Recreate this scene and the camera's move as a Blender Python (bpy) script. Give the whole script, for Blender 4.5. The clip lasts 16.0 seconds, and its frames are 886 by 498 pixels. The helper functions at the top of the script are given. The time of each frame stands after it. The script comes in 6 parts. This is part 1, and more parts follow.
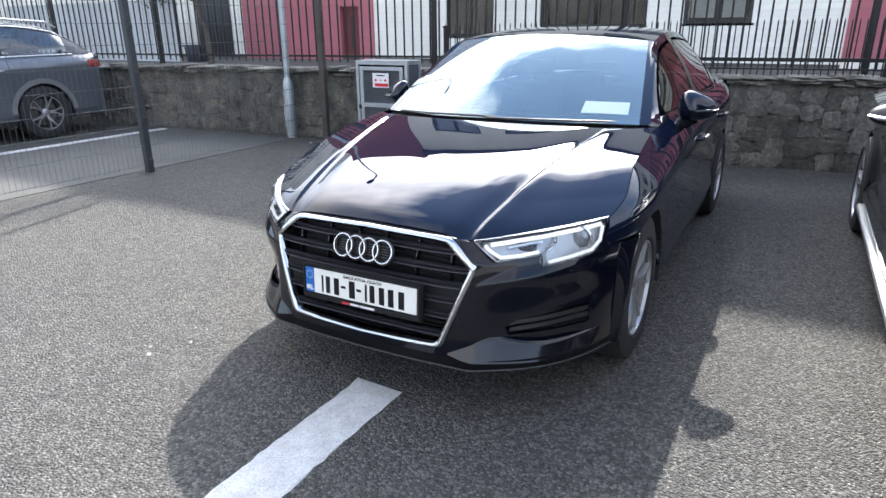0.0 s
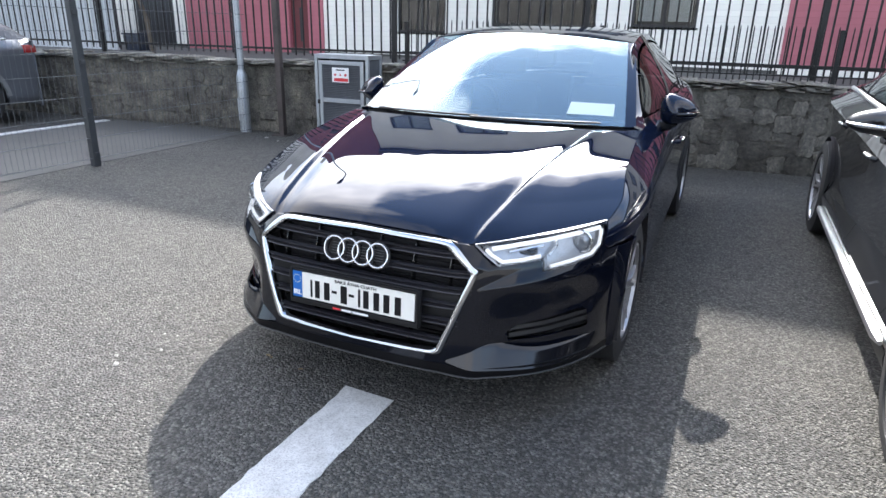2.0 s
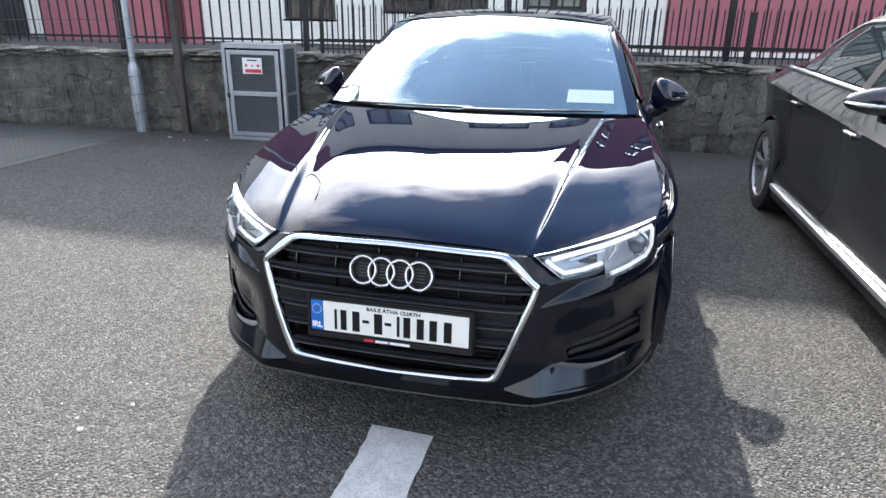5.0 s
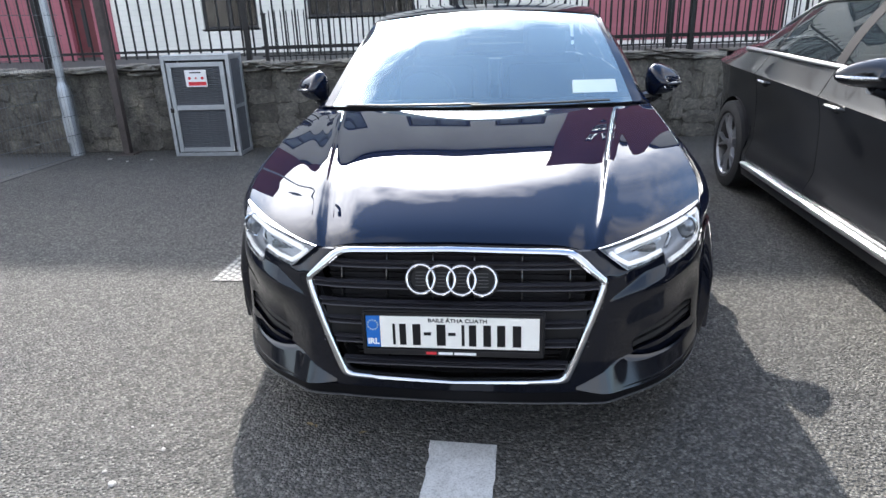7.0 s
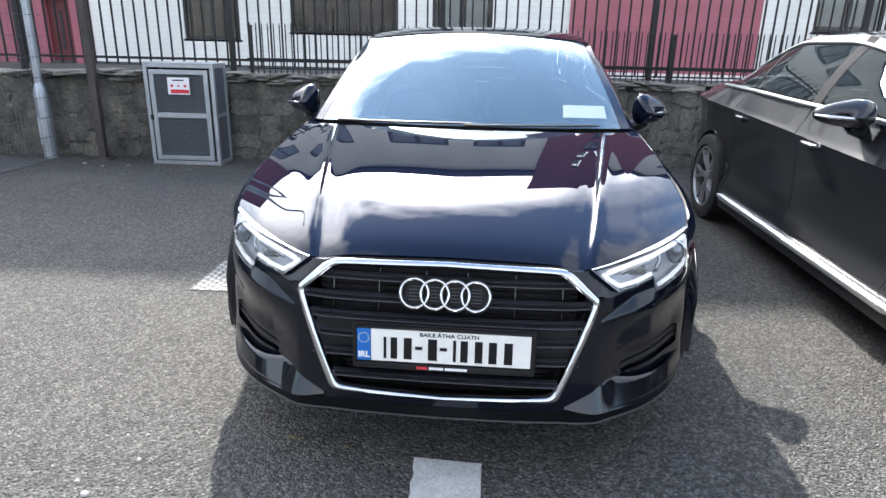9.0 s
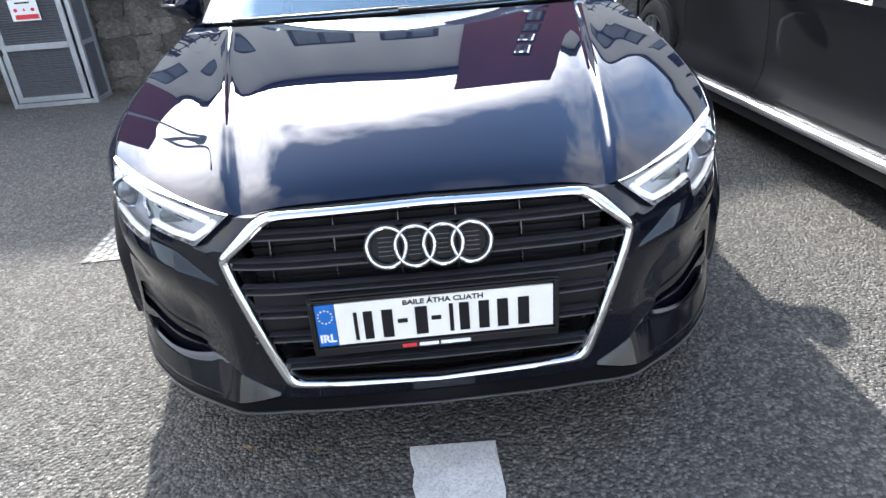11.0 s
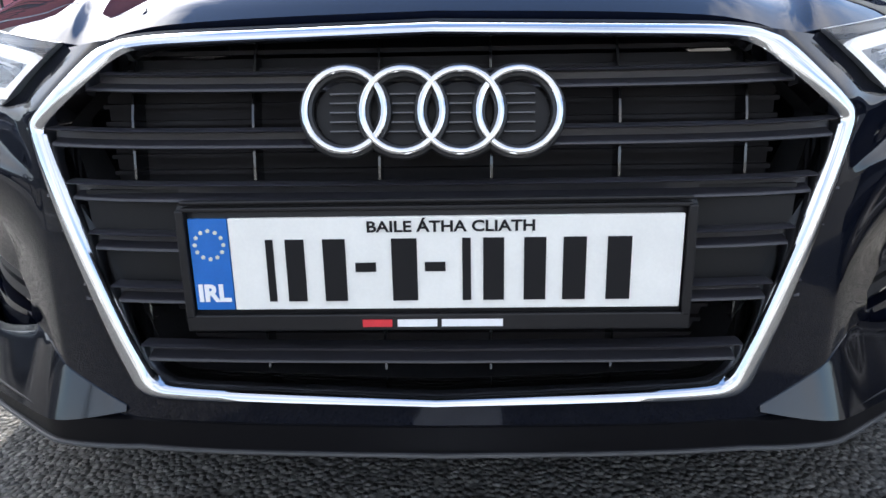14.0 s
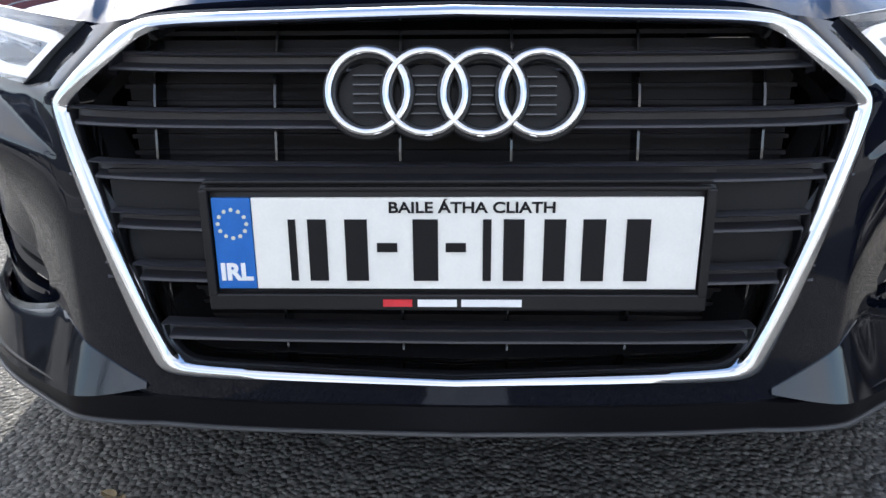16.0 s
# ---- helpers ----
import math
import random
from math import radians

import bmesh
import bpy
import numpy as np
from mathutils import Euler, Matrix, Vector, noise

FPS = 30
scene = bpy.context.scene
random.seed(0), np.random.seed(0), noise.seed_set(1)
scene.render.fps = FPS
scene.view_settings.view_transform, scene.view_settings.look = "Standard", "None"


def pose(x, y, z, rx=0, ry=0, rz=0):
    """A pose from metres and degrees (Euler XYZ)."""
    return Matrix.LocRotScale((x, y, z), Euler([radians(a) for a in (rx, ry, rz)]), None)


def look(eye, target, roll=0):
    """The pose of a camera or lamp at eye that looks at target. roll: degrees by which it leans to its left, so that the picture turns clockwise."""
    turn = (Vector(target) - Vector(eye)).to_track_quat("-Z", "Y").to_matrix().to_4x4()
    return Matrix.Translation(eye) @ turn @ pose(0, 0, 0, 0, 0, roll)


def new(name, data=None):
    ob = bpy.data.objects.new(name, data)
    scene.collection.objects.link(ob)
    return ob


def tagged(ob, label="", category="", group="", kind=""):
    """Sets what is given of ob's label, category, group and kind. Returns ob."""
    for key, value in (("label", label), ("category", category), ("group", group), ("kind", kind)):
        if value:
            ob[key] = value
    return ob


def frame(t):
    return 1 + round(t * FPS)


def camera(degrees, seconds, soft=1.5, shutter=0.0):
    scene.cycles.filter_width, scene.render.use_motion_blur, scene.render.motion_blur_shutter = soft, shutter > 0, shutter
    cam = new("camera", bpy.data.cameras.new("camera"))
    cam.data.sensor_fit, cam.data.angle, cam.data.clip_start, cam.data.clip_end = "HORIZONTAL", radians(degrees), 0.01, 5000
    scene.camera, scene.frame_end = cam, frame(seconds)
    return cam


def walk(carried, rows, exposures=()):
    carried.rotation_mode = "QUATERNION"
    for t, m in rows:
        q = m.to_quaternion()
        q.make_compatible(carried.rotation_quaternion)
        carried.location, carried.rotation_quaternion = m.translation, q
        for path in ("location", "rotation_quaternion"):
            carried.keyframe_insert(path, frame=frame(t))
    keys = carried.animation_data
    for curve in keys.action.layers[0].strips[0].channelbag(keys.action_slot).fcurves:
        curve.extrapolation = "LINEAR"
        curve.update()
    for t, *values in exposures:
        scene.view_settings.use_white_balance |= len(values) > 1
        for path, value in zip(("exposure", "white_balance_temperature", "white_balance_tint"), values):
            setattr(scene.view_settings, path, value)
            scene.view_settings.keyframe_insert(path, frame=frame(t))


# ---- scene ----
cam = camera(70.0, 16.0)
PATH = [
    (0, (1.381, -1.793, 1.393), (0.454, -0.146, 0.739), -0.5),
    (0.5, (1.384, -1.799, 1.391), (0.461, -0.143, 0.755), 0.0),
    (1, (1.373, -1.792, 1.385), (0.448, -0.146, 0.724), 0.2),
    (1.5, (1.308, -1.785, 1.381), (0.398, -0.148, 0.678), 1.1),
    (2, (1.174, -1.807, 1.39), (0.402, -0.085, 0.727), 1.3),
    (2.5, (1.064, -1.857, 1.387), (0.343, -0.108, 0.737), 1.3),
    (3, (0.976, -1.844, 1.381), (0.255, -0.091, 0.742), 1.0),
    (3.5, (0.862, -1.758, 1.38), (0.254, 0.038, 0.744), 0.4),
    (4, (0.785, -1.69, 1.378), (0.177, 0.077, 0.665), -1.0),
    (4.5, (0.698, -1.694, 1.372), (0.188, 0.109, 0.674), 0.6),
    (7, (0.198, -1.679, 1.346), (-0.041, 0.183, 0.656), -1.9),
    (7.5, (0.163, -1.668, 1.338), (0.052, 0.205, 0.647), -0.4),
    (8, (0.107, -1.682, 1.341), (-0.046, 0.186, 0.644), 1.4),
    (8.5, (0.129, -1.7, 1.35), (-0.025, 0.195, 0.73), 1.4),
    (10.8, (0.03, -1.291, 1.184), (0.012, 0.518, 0.332), -1.6),
    (11, (-0.026, -1.176, 1.211), (0.053, 0.608, 0.310), -4.0),
    (11.5, (0.004, -0.897, 1.058), (0.019, 0.872, 0.126), -1.0),
    (12, (-0.010, -0.688, 0.823), (0.036, 1.186, 0.124), -1.2),
    (12.5, (0.009, -0.669, 0.701), (-0.042, 1.250, 0.141), -2.7),
    (13, (0.036, -0.638, 0.673), (-0.040, 1.259, 0.044), -2.2),
    (13.5, (0.027, -0.637, 0.677), (-0.072, 1.273, 0.092), -1.2),
    (14, (0.031, -0.637, 0.672), (-0.033, 1.269, 0.071), -1.0),
    (14.5, (0.028, -0.639, 0.669), (-0.019, 1.271, 0.077), -0.7),
    (15, (0.024, -0.636, 0.669), (-0.019, 1.271, 0.067), 0.0),
    (15.5, (0.024, -0.639, 0.666), (-0.034, 1.270, 0.070), -0.3),
    (16, (0.006, -0.648, 0.666), (-0.049, 1.248, 0.034), -0.3),
]
walk(cam, [(t, look(eye, target, roll)) for t, eye, target, roll in PATH],
     [(0, 1.36), (1.5, 1.44), (2.5, 1.38), (3.0, 1.35), (3.5, 1.02), (4.0, 1.06), (4.5, 1.34), (7, 1.27), (7.5, 1.32), (8, 1.36), (8.7, 1.34), (10.6, 1.56), (11.5, 1.70), (12.1, 1.79), (12.6, 1.60), (13.2, 1.33), (16, 1.33)])

# ---- world, sun and light ----
SUN_TO = Vector((-0.34, 1.28, 1.02)).normalized()          # towards the sun
SUN_ELEV = math.asin(SUN_TO.z)
SUN_AZ = math.atan2(SUN_TO.x, SUN_TO.y)


def make_world():
    w = bpy.data.worlds.new("sky")
    w.use_nodes = True
    nt = w.node_tree
    nt.nodes.clear()

    def math_node(op, a, b=None):
        n = nt.nodes.new("ShaderNodeMath")
        n.operation = op
        for k, v in enumerate((a, b)):
            if v is None:
                continue
            if isinstance(v, (int, float)):
                n.inputs[k].default_value = v
            else:
                nt.links.new(v, n.inputs[k])
        return n.outputs[0]

    out = nt.nodes.new("ShaderNodeOutputWorld")
    bg = nt.nodes.new("ShaderNodeBackground")
    sky = nt.nodes.new("ShaderNodeTexSky")
    sky.sky_type = "NISHITA"
    sky.sun_disc = False
    sky.sun_elevation = SUN_ELEV
    sky.sun_rotation = SUN_AZ
    sky.dust_density = 0.3
    sky.ozone_density = 1.8
    co = nt.nodes.new("ShaderNodeTexCoord")

    def towards(az, el):
        """How far a direction of the sky points to a compass angle and height: 1 there, 0 at a right angle."""
        n = nt.nodes.new("ShaderNodeVectorMath")
        n.operation = "DOT_PRODUCT"
        a, e = radians(az), radians(el)
        n.inputs[1].default_value = (math.sin(a) * math.cos(e), math.cos(a) * math.cos(e), math.sin(e))
        nt.links.new(co.outputs["Generated"], n.inputs[0])
        return n.outputs["Value"]

    mp = nt.nodes.new("ShaderNodeMapping")
    mp.inputs["Scale"].default_value = (1.0, 1.0, 1.6)
    mp.inputs["Location"].default_value = (0.35, 0.1, 0.2)
    n1 = nt.nodes.new("ShaderNodeTexNoise")
    n1.inputs["Scale"].default_value = 2.6
    n1.inputs["Detail"].default_value = 8.0
    n1.inputs["Roughness"].default_value = 0.56
    nt.links.new(co.outputs["Generated"], mp.inputs["Vector"])
    nt.links.new(mp.outputs["Vector"], n1.inputs["Vector"])
    # broken cloud: low banks round the sun, more high up to the left, a clear gap between
    low = math_node("POWER", math_node("MAXIMUM", towards(-8, 30), 0.0), 16.0)
    bank = math_node("POWER", math_node("MAXIMUM", towards(-74, 36), 0.0), 7.0)
    clear = math_node("POWER", math_node("MAXIMUM", towards(14, 67), 0.0), 18.0)
    high = math_node("POWER", math_node("MAXIMUM", towards(-50, 76), 0.0), 14.0)
    cover = math_node("ADD", n1.outputs["Fac"], math_node("MULTIPLY", bank, 0.34))
    cover = math_node("ADD", cover, math_node("MULTIPLY", low, 0.50))
    cover = math_node("SUBTRACT", cover, math_node("MULTIPLY", clear, 0.34))
    cover = math_node("SUBTRACT", cover, math_node("MULTIPLY", high, 0.04))
    east = math_node("POWER", math_node("MAXIMUM", towards(74, 36), 0.0), 10.0)
    cover = math_node("ADD", cover, math_node("MULTIPLY", east, 0.22))
    gap = math_node("POWER", math_node("MAXIMUM", towards(-32, 64), 0.0), 16.0)
    cover = math_node("SUBTRACT", cover, math_node("MULTIPLY", gap, 0.30))
    cover = math_node("ADD", cover, math_node("MULTIPLY", math_node("POWER", math_node("MAXIMUM", towards(180, 30), 0.0), 2.0), 0.20))
    ramp = nt.nodes.new("ShaderNodeValToRGB")
    ramp.color_ramp.elements[0].position = 0.45
    ramp.color_ramp.elements[1].position = 0.84
    nt.links.new(cover, ramp.inputs["Fac"])
    # cloud scatters sunlight forward, so it is brightest near the sun
    glow = math_node("POWER", math_node("MAXIMUM", towards(math.degrees(SUN_AZ), math.degrees(SUN_ELEV)), 0.0), 7.0)
    near = math_node("MAXIMUM", towards(math.degrees(SUN_AZ), math.degrees(SUN_ELEV)), 0.0)
    halo = math_node("ADD", math_node("MULTIPLY", math_node("POWER", near, 90.0), 60.0), math_node("MULTIPLY", math_node("POWER", near, 900.0), 500.0))
    bright = math_node("ADD", math_node("MULTIPLY", glow, 44.0), math_node("ADD", halo, 4.6))
    white = nt.nodes.new("ShaderNodeCombineColor")
    for k in ("Red", "Green"):
        nt.links.new(bright, white.inputs[k])
    nt.links.new(math_node("MULTIPLY", bright, 1.04), white.inputs["Blue"])
    mix = nt.nodes.new("ShaderNodeMix")
    mix.data_type = "RGBA"
    nt.links.new(ramp.outputs["Color"], mix.inputs["Factor"])
    nt.links.new(sky.outputs["Color"], mix.inputs["A"])
    nt.links.new(white.outputs["Color"], mix.inputs["B"])
    nt.links.new(mix.outputs["Result"], bg.inputs["Color"])
    bg.inputs["Strength"].default_value = 0.19
    nt.links.new(bg.outputs["Background"], out.inputs["Surface"])
    scene.world = w


make_world()
sun = new("sun", bpy.data.lights.new("sun", "SUN"))
sun.data.energy = 4.1
sun.data.angle = radians(0.6)
sun.data.color = (1.0, 0.96, 0.9)
sun.matrix_world = look(SUN_TO * 60, (0, 0, 0))


# ---- materials ----
def material(name):
    m = bpy.data.materials.new(name)
    m.use_nodes = True
    return m, m.node_tree, m.node_tree.nodes["Principled BSDF"]


def node(nt, kind, **values):
    n = nt.nodes.new(kind)
    for key, value in values.items():
        n.inputs[key].default_value = value
    return n


def noise_tex(nt, scale, detail=4.0, rough=0.55, coord="Object", stretch=(1, 1, 1)):
    co = nt.nodes.new("ShaderNodeTexCoord")
    mp = nt.nodes.new("ShaderNodeMapping")
    mp.inputs["Scale"].default_value = stretch
    n = node(nt, "ShaderNodeTexNoise", Scale=scale, Detail=detail, Roughness=rough)
    nt.links.new(co.outputs[coord], mp.inputs["Vector"])
    nt.links.new(mp.outputs["Vector"], n.inputs["Vector"])
    return n


def ramp_of(nt, fac, stops):
    r = nt.nodes.new("ShaderNodeValToRGB")
    while len(r.color_ramp.elements) < len(stops):
        r.color_ramp.elements.new(0.5)
    for e, (p, c) in zip(r.color_ramp.elements, stops):
        e.position, e.color = p, (*c, 1) if len(c) == 3 else c
    nt.links.new(fac, r.inputs["Fac"])
    return r.outputs["Color"]


def mixed(nt, fac, a, b, blend="MIX"):
    m = nt.nodes.new("ShaderNodeMix")
    m.data_type, m.blend_type = "RGBA", blend
    for sock, v in (("Factor", fac), ("A", a), ("B", b)):
        if isinstance(v, (int, float)):
            m.inputs[sock].default_value = v
        elif isinstance(v, tuple):
            m.inputs[sock].default_value = (*v, 1)
        else:
            nt.links.new(v, m.inputs[sock])
    return m.outputs["Result"]


def bump(nt, bsdf, height, strength=0.3, distance=0.01, normal=None):
    b = node(nt, "ShaderNodeBump", Strength=strength, Distance=distance)
    nt.links.new(height, b.inputs["Height"])
    if normal is not None:
        nt.links.new(normal, b.inputs["Normal"])
    nt.links.new(b.outputs["Normal"], bsdf.inputs["Normal"])
    return b.outputs["Normal"]


def simple(name, color, rough=0.5, metal=0.0, var=0.12, scale=8.0, bumpy=0.0, coat=0.0, coord="Object", spec=0.5):
    """A plain surface with two scales of wear."""
    m, nt, b = material(name)
    big = noise_tex(nt, scale, 3.0, coord=coord)
    fine = noise_tex(nt, scale * 14, 2.0, coord=coord)
    lo = tuple(c * (1 - var) for c in color)
    hi = tuple(min(1.0, c * (1 + var)) for c in color)
    c1 = ramp_of(nt, big.outputs["Fac"], [(0.3, lo), (0.7, hi)])
    c2 = mixed(nt, 0.35, c1, ramp_of(nt, fine.outputs["Fac"], [(0.35, lo), (0.65, hi)]))
    nt.links.new(c2, b.inputs["Base Color"])
    rr = node(nt, "ShaderNodeMapRange")
    rr.inputs["To Min"].default_value = max(0.0, rough - 0.08)
    rr.inputs["To Max"].default_value = min(1.0, rough + 0.08)
    nt.links.new(fine.outputs["Fac"], rr.inputs["Value"])
    nt.links.new(rr.outputs["Result"], b.inputs["Roughness"])
    b.inputs["Metallic"].default_value = metal
    b.inputs["Coat Weight"].default_value = coat
    b.inputs["Coat Roughness"].default_value = 0.03
    b.inputs["Specular IOR Level"].default_value = spec
    if bumpy:
        bump(nt, b, fine.outputs["Fac"], bumpy, 0.003)
    return m


def car_paint(name, color, flake=0.0, rough=0.35, haze=0.012, ior=1.52):
    m, nt, b = material(name)
    dust_veil = noise_tex(nt, 3.0, 5.0)
    speck = noise_tex(nt, 900.0, 1.0)
    c = mixed(nt, 0.25, color, ramp_of(nt, speck.outputs["Fac"], [(0.4, color), (0.7, tuple(v * (1 + flake) for v in color))]))
    nt.links.new(c, b.inputs["Base Color"])
    b.inputs["Roughness"].default_value = rough
    b.inputs["Metallic"].default_value = 0.35 if flake else 0.0
    b.inputs["Specular IOR Level"].default_value = 0.2 if flake else 0.0
    b.inputs["Coat Weight"].default_value = 1.0
    b.inputs["Coat IOR"].default_value = ior
    rr = node(nt, "ShaderNodeMapRange")
    rr.inputs["To Min"].default_value, rr.inputs["To Max"].default_value = 0.0, haze
    nt.links.new(dust_veil.outputs["Fac"], rr.inputs["Value"])
    nt.links.new(rr.outputs["Result"], b.inputs["Coat Roughness"])
    return m


def glass(name, tint, ior=1.5, rough=0.0, dust_veil=0.0, coat=(1, 1, 1)):
    m = bpy.data.materials.new(name)
    m.use_nodes = True
    nt = m.node_tree
    nt.nodes.clear()
    out = nt.nodes.new("ShaderNodeOutputMaterial")
    tr = nt.nodes.new("ShaderNodeBsdfTransparent")
    tr.inputs["Color"].default_value = (*tint, 1)
    gl = nt.nodes.new("ShaderNodeBsdfGlossy")
    gl.inputs["Roughness"].default_value = rough
    gl.inputs["Color"].default_value = (*coat, 1)
    fr = node(nt, "ShaderNodeFresnel", IOR=ior)
    mx = nt.nodes.new("ShaderNodeMixShader")
    nt.links.new(fr.outputs["Fac"], mx.inputs["Fac"])
    nt.links.new(tr.outputs["BSDF"], mx.inputs[1])
    nt.links.new(gl.outputs["BSDF"], mx.inputs[2])
    last = mx
    if dust_veil:
        # thin patchy dust, its blue standing in for the sky's glare on the glass
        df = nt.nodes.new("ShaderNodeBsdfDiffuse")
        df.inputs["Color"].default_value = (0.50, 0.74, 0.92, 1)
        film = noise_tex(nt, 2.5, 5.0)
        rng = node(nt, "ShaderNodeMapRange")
        rng.inputs["To Min"].default_value, rng.inputs["To Max"].default_value = 0.4 * dust_veil, 1.6 * dust_veil
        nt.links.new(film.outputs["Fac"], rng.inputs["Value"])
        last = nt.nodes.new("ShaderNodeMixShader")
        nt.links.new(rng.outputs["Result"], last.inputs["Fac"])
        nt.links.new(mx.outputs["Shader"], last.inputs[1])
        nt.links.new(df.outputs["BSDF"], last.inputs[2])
    nt.links.new(last.outputs["Shader"], out.inputs["Surface"])
    return m


def asphalt():
    m, nt, b = material("asphalt")
    co = nt.nodes.new("ShaderNodeTexCoord")
    vo = node(nt, "ShaderNodeTexVoronoi", Scale=96.0)
    v2 = node(nt, "ShaderNodeTexVoronoi", Scale=210.0)
    for v in (vo, v2):
        nt.links.new(co.outputs["Object"], v.inputs["Vector"])
    big = noise_tex(nt, 0.7, 5.0, 0.6)
    mid = noise_tex(nt, 6.0, 4.0, 0.6)
    stone = ramp_of(nt, vo.outputs["Color"], [(0.15, (0.055, 0.054, 0.051)), (0.5, (0.112, 0.109, 0.102)), (0.95, (0.28, 0.273, 0.254))])
    fine = ramp_of(nt, v2.outputs["Color"], [(0.2, (0.075, 0.073, 0.069)), (0.9, (0.19, 0.186, 0.174))])
    c = mixed(nt, 0.25, stone, fine)
    gap = ramp_of(nt, vo.outputs["Distance"], [(0.25, (1, 1, 1)), (0.75, (0.62, 0.615, 0.61))])
    c = mixed(nt, 0.85, c, gap, "MULTIPLY")
    c = mixed(nt, 1.0, c, ramp_of(nt, big.outputs["Fac"], [(0.3, (0.86, 0.86, 0.88)), (0.7, (0.98, 0.97, 0.94))]), "MULTIPLY")
    clump = noise_tex(nt, 32.0, 3.0, 0.6)
    c = mixed(nt, 1.0, c, ramp_of(nt, clump.outputs["Fac"], [(0.3, (0.74, 0.74, 0.74)), (0.7, (1.12, 1.12, 1.12))]), "MULTIPLY")
    c = mixed(nt, 1.0, c, ramp_of(nt, mid.outputs["Fac"], [(0.3, (0.88, 0.88, 0.88)), (0.75, (1.08, 1.08, 1.06))]), "MULTIPLY")
    nt.links.new(c, b.inputs["Base Color"])
    b.inputs["Roughness"].default_value = 0.82
    b.inputs["Specular IOR Level"].default_value = 0.3
    inv = ramp_of(nt, vo.outputs["Distance"], [(0.0, (1, 1, 1)), (0.8, (0, 0, 0))])
    bump(nt, b, inv, 1.0, 0.010)
    return m


def stone_mat(name, lo, hi, scale=6.0):
    m, nt, b = material(name)
    info = nt.nodes.new("ShaderNodeObjectInfo")
    big = noise_tex(nt, scale, 6.0, 0.65)
    fine = noise_tex(nt, scale * 9, 4.0, 0.6)
    base = ramp_of(nt, info.outputs["Random"], [(0.0, lo), (0.45, tuple((a + c) / 2 for a, c in zip(lo, hi))), (1.0, hi)])
    c = mixed(nt, 1.0, base, ramp_of(nt, big.outputs["Fac"], [(0.30, (0.50, 0.50, 0.48)), (0.48, (0.9, 0.89, 0.86)), (0.60, (1.15, 1.12, 1.04)), (0.74, (1.8, 1.75, 1.6))]), "MULTIPLY")
    c = mixed(nt, 1.0, c, ramp_of(nt, fine.outputs["Fac"], [(0.3, (0.55, 0.55, 0.55)), (0.7, (1.35, 1.35, 1.35))]), "MULTIPLY")
    # damp streaks and lichen that run over several stones
    place = nt.nodes.new("ShaderNodeNewGeometry")
    fall = nt.nodes.new("ShaderNodeMapping")
    fall.inputs["Scale"].default_value = (1.0, 1.0, 0.45)
    nt.links.new(place.outputs["Position"], fall.inputs["Vector"])
    streak = node(nt, "ShaderNodeTexNoise", Scale=3.4, Detail=7.0, Roughness=0.68)
    nt.links.new(fall.outputs["Vector"], streak.inputs["Vector"])
    c = mixed(nt, 1.0, c, ramp_of(nt, streak.outputs["Fac"], [(0.34, (0.50, 0.49, 0.48)), (0.5, (0.98, 0.97, 0.95)), (0.66, (1.45, 1.42, 1.34))]), "MULTIPLY")
    nt.links.new(c, b.inputs["Base Color"])
    b.inputs["Roughness"].default_value = 0.9
    bump(nt, b, fine.outputs["Fac"], 1.0, 0.02)
    return m


def line_paint():
    m, nt, b = material("worn_line_paint")
    big = noise_tex(nt, 9.0, 6.0, 0.7)
    fine = noise_tex(nt, 160.0, 3.0, 0.6)
    c = mixed(nt, 1.0, ramp_of(nt, big.outputs["Fac"], [(0.25, (0.42, 0.42, 0.41)), (0.6, (0.62, 0.62, 0.61))]),
              ramp_of(nt, fine.outputs["Fac"], [(0.3, (0.62, 0.62, 0.61)), (0.55, (1.0, 1.0, 1.0))]), "MULTIPLY")
    nt.links.new(c, b.inputs["Base Color"])
    b.inputs["Roughness"].default_value = 0.7
    bump(nt, b, fine.outputs["Fac"], 0.5, 0.003)
    return m


def cladding(name, color, row=0.22, width=0.9):
    """Painted blockwork with fine joints."""
    m, nt, b = material(name)
    co = nt.nodes.new("ShaderNodeTexCoord")
    mp = nt.nodes.new("ShaderNodeMapping")
    mp.inputs["Rotation"].default_value = (radians(90), 0, 0)
    br = nt.nodes.new("ShaderNodeTexBrick")
    br.inputs["Scale"].default_value = 1.0
    br.inputs["Brick Width"].default_value = width
    br.inputs["Row Height"].default_value = row
    br.inputs["Mortar Size"].default_value = 0.008
    br.inputs["Color1"].default_value = (*color, 1)
    br.inputs["Color2"].default_value = (*(c * 0.93 for c in color), 1)
    br.inputs["Mortar"].default_value = (*(c * 0.85 for c in color), 1)
    nt.links.new(co.outputs["Object"], mp.inputs["Vector"])
    nt.links.new(mp.outputs["Vector"], br.inputs["Vector"])
    big = noise_tex(nt, 0.6, 5.0, 0.6, stretch=(1, 1, 0.35))
    c = mixed(nt, 1.0, br.outputs["Color"], ramp_of(nt, big.outputs["Fac"], [(0.3, (0.85, 0.85, 0.85)), (0.7, (1.06, 1.06, 1.06))]), "MULTIPLY")
    nt.links.new(c, b.inputs["Base Color"])
    b.inputs["Roughness"].default_value = 0.7
    bump(nt, b, br.outputs["Fac"], 0.3, -0.01)
    return m


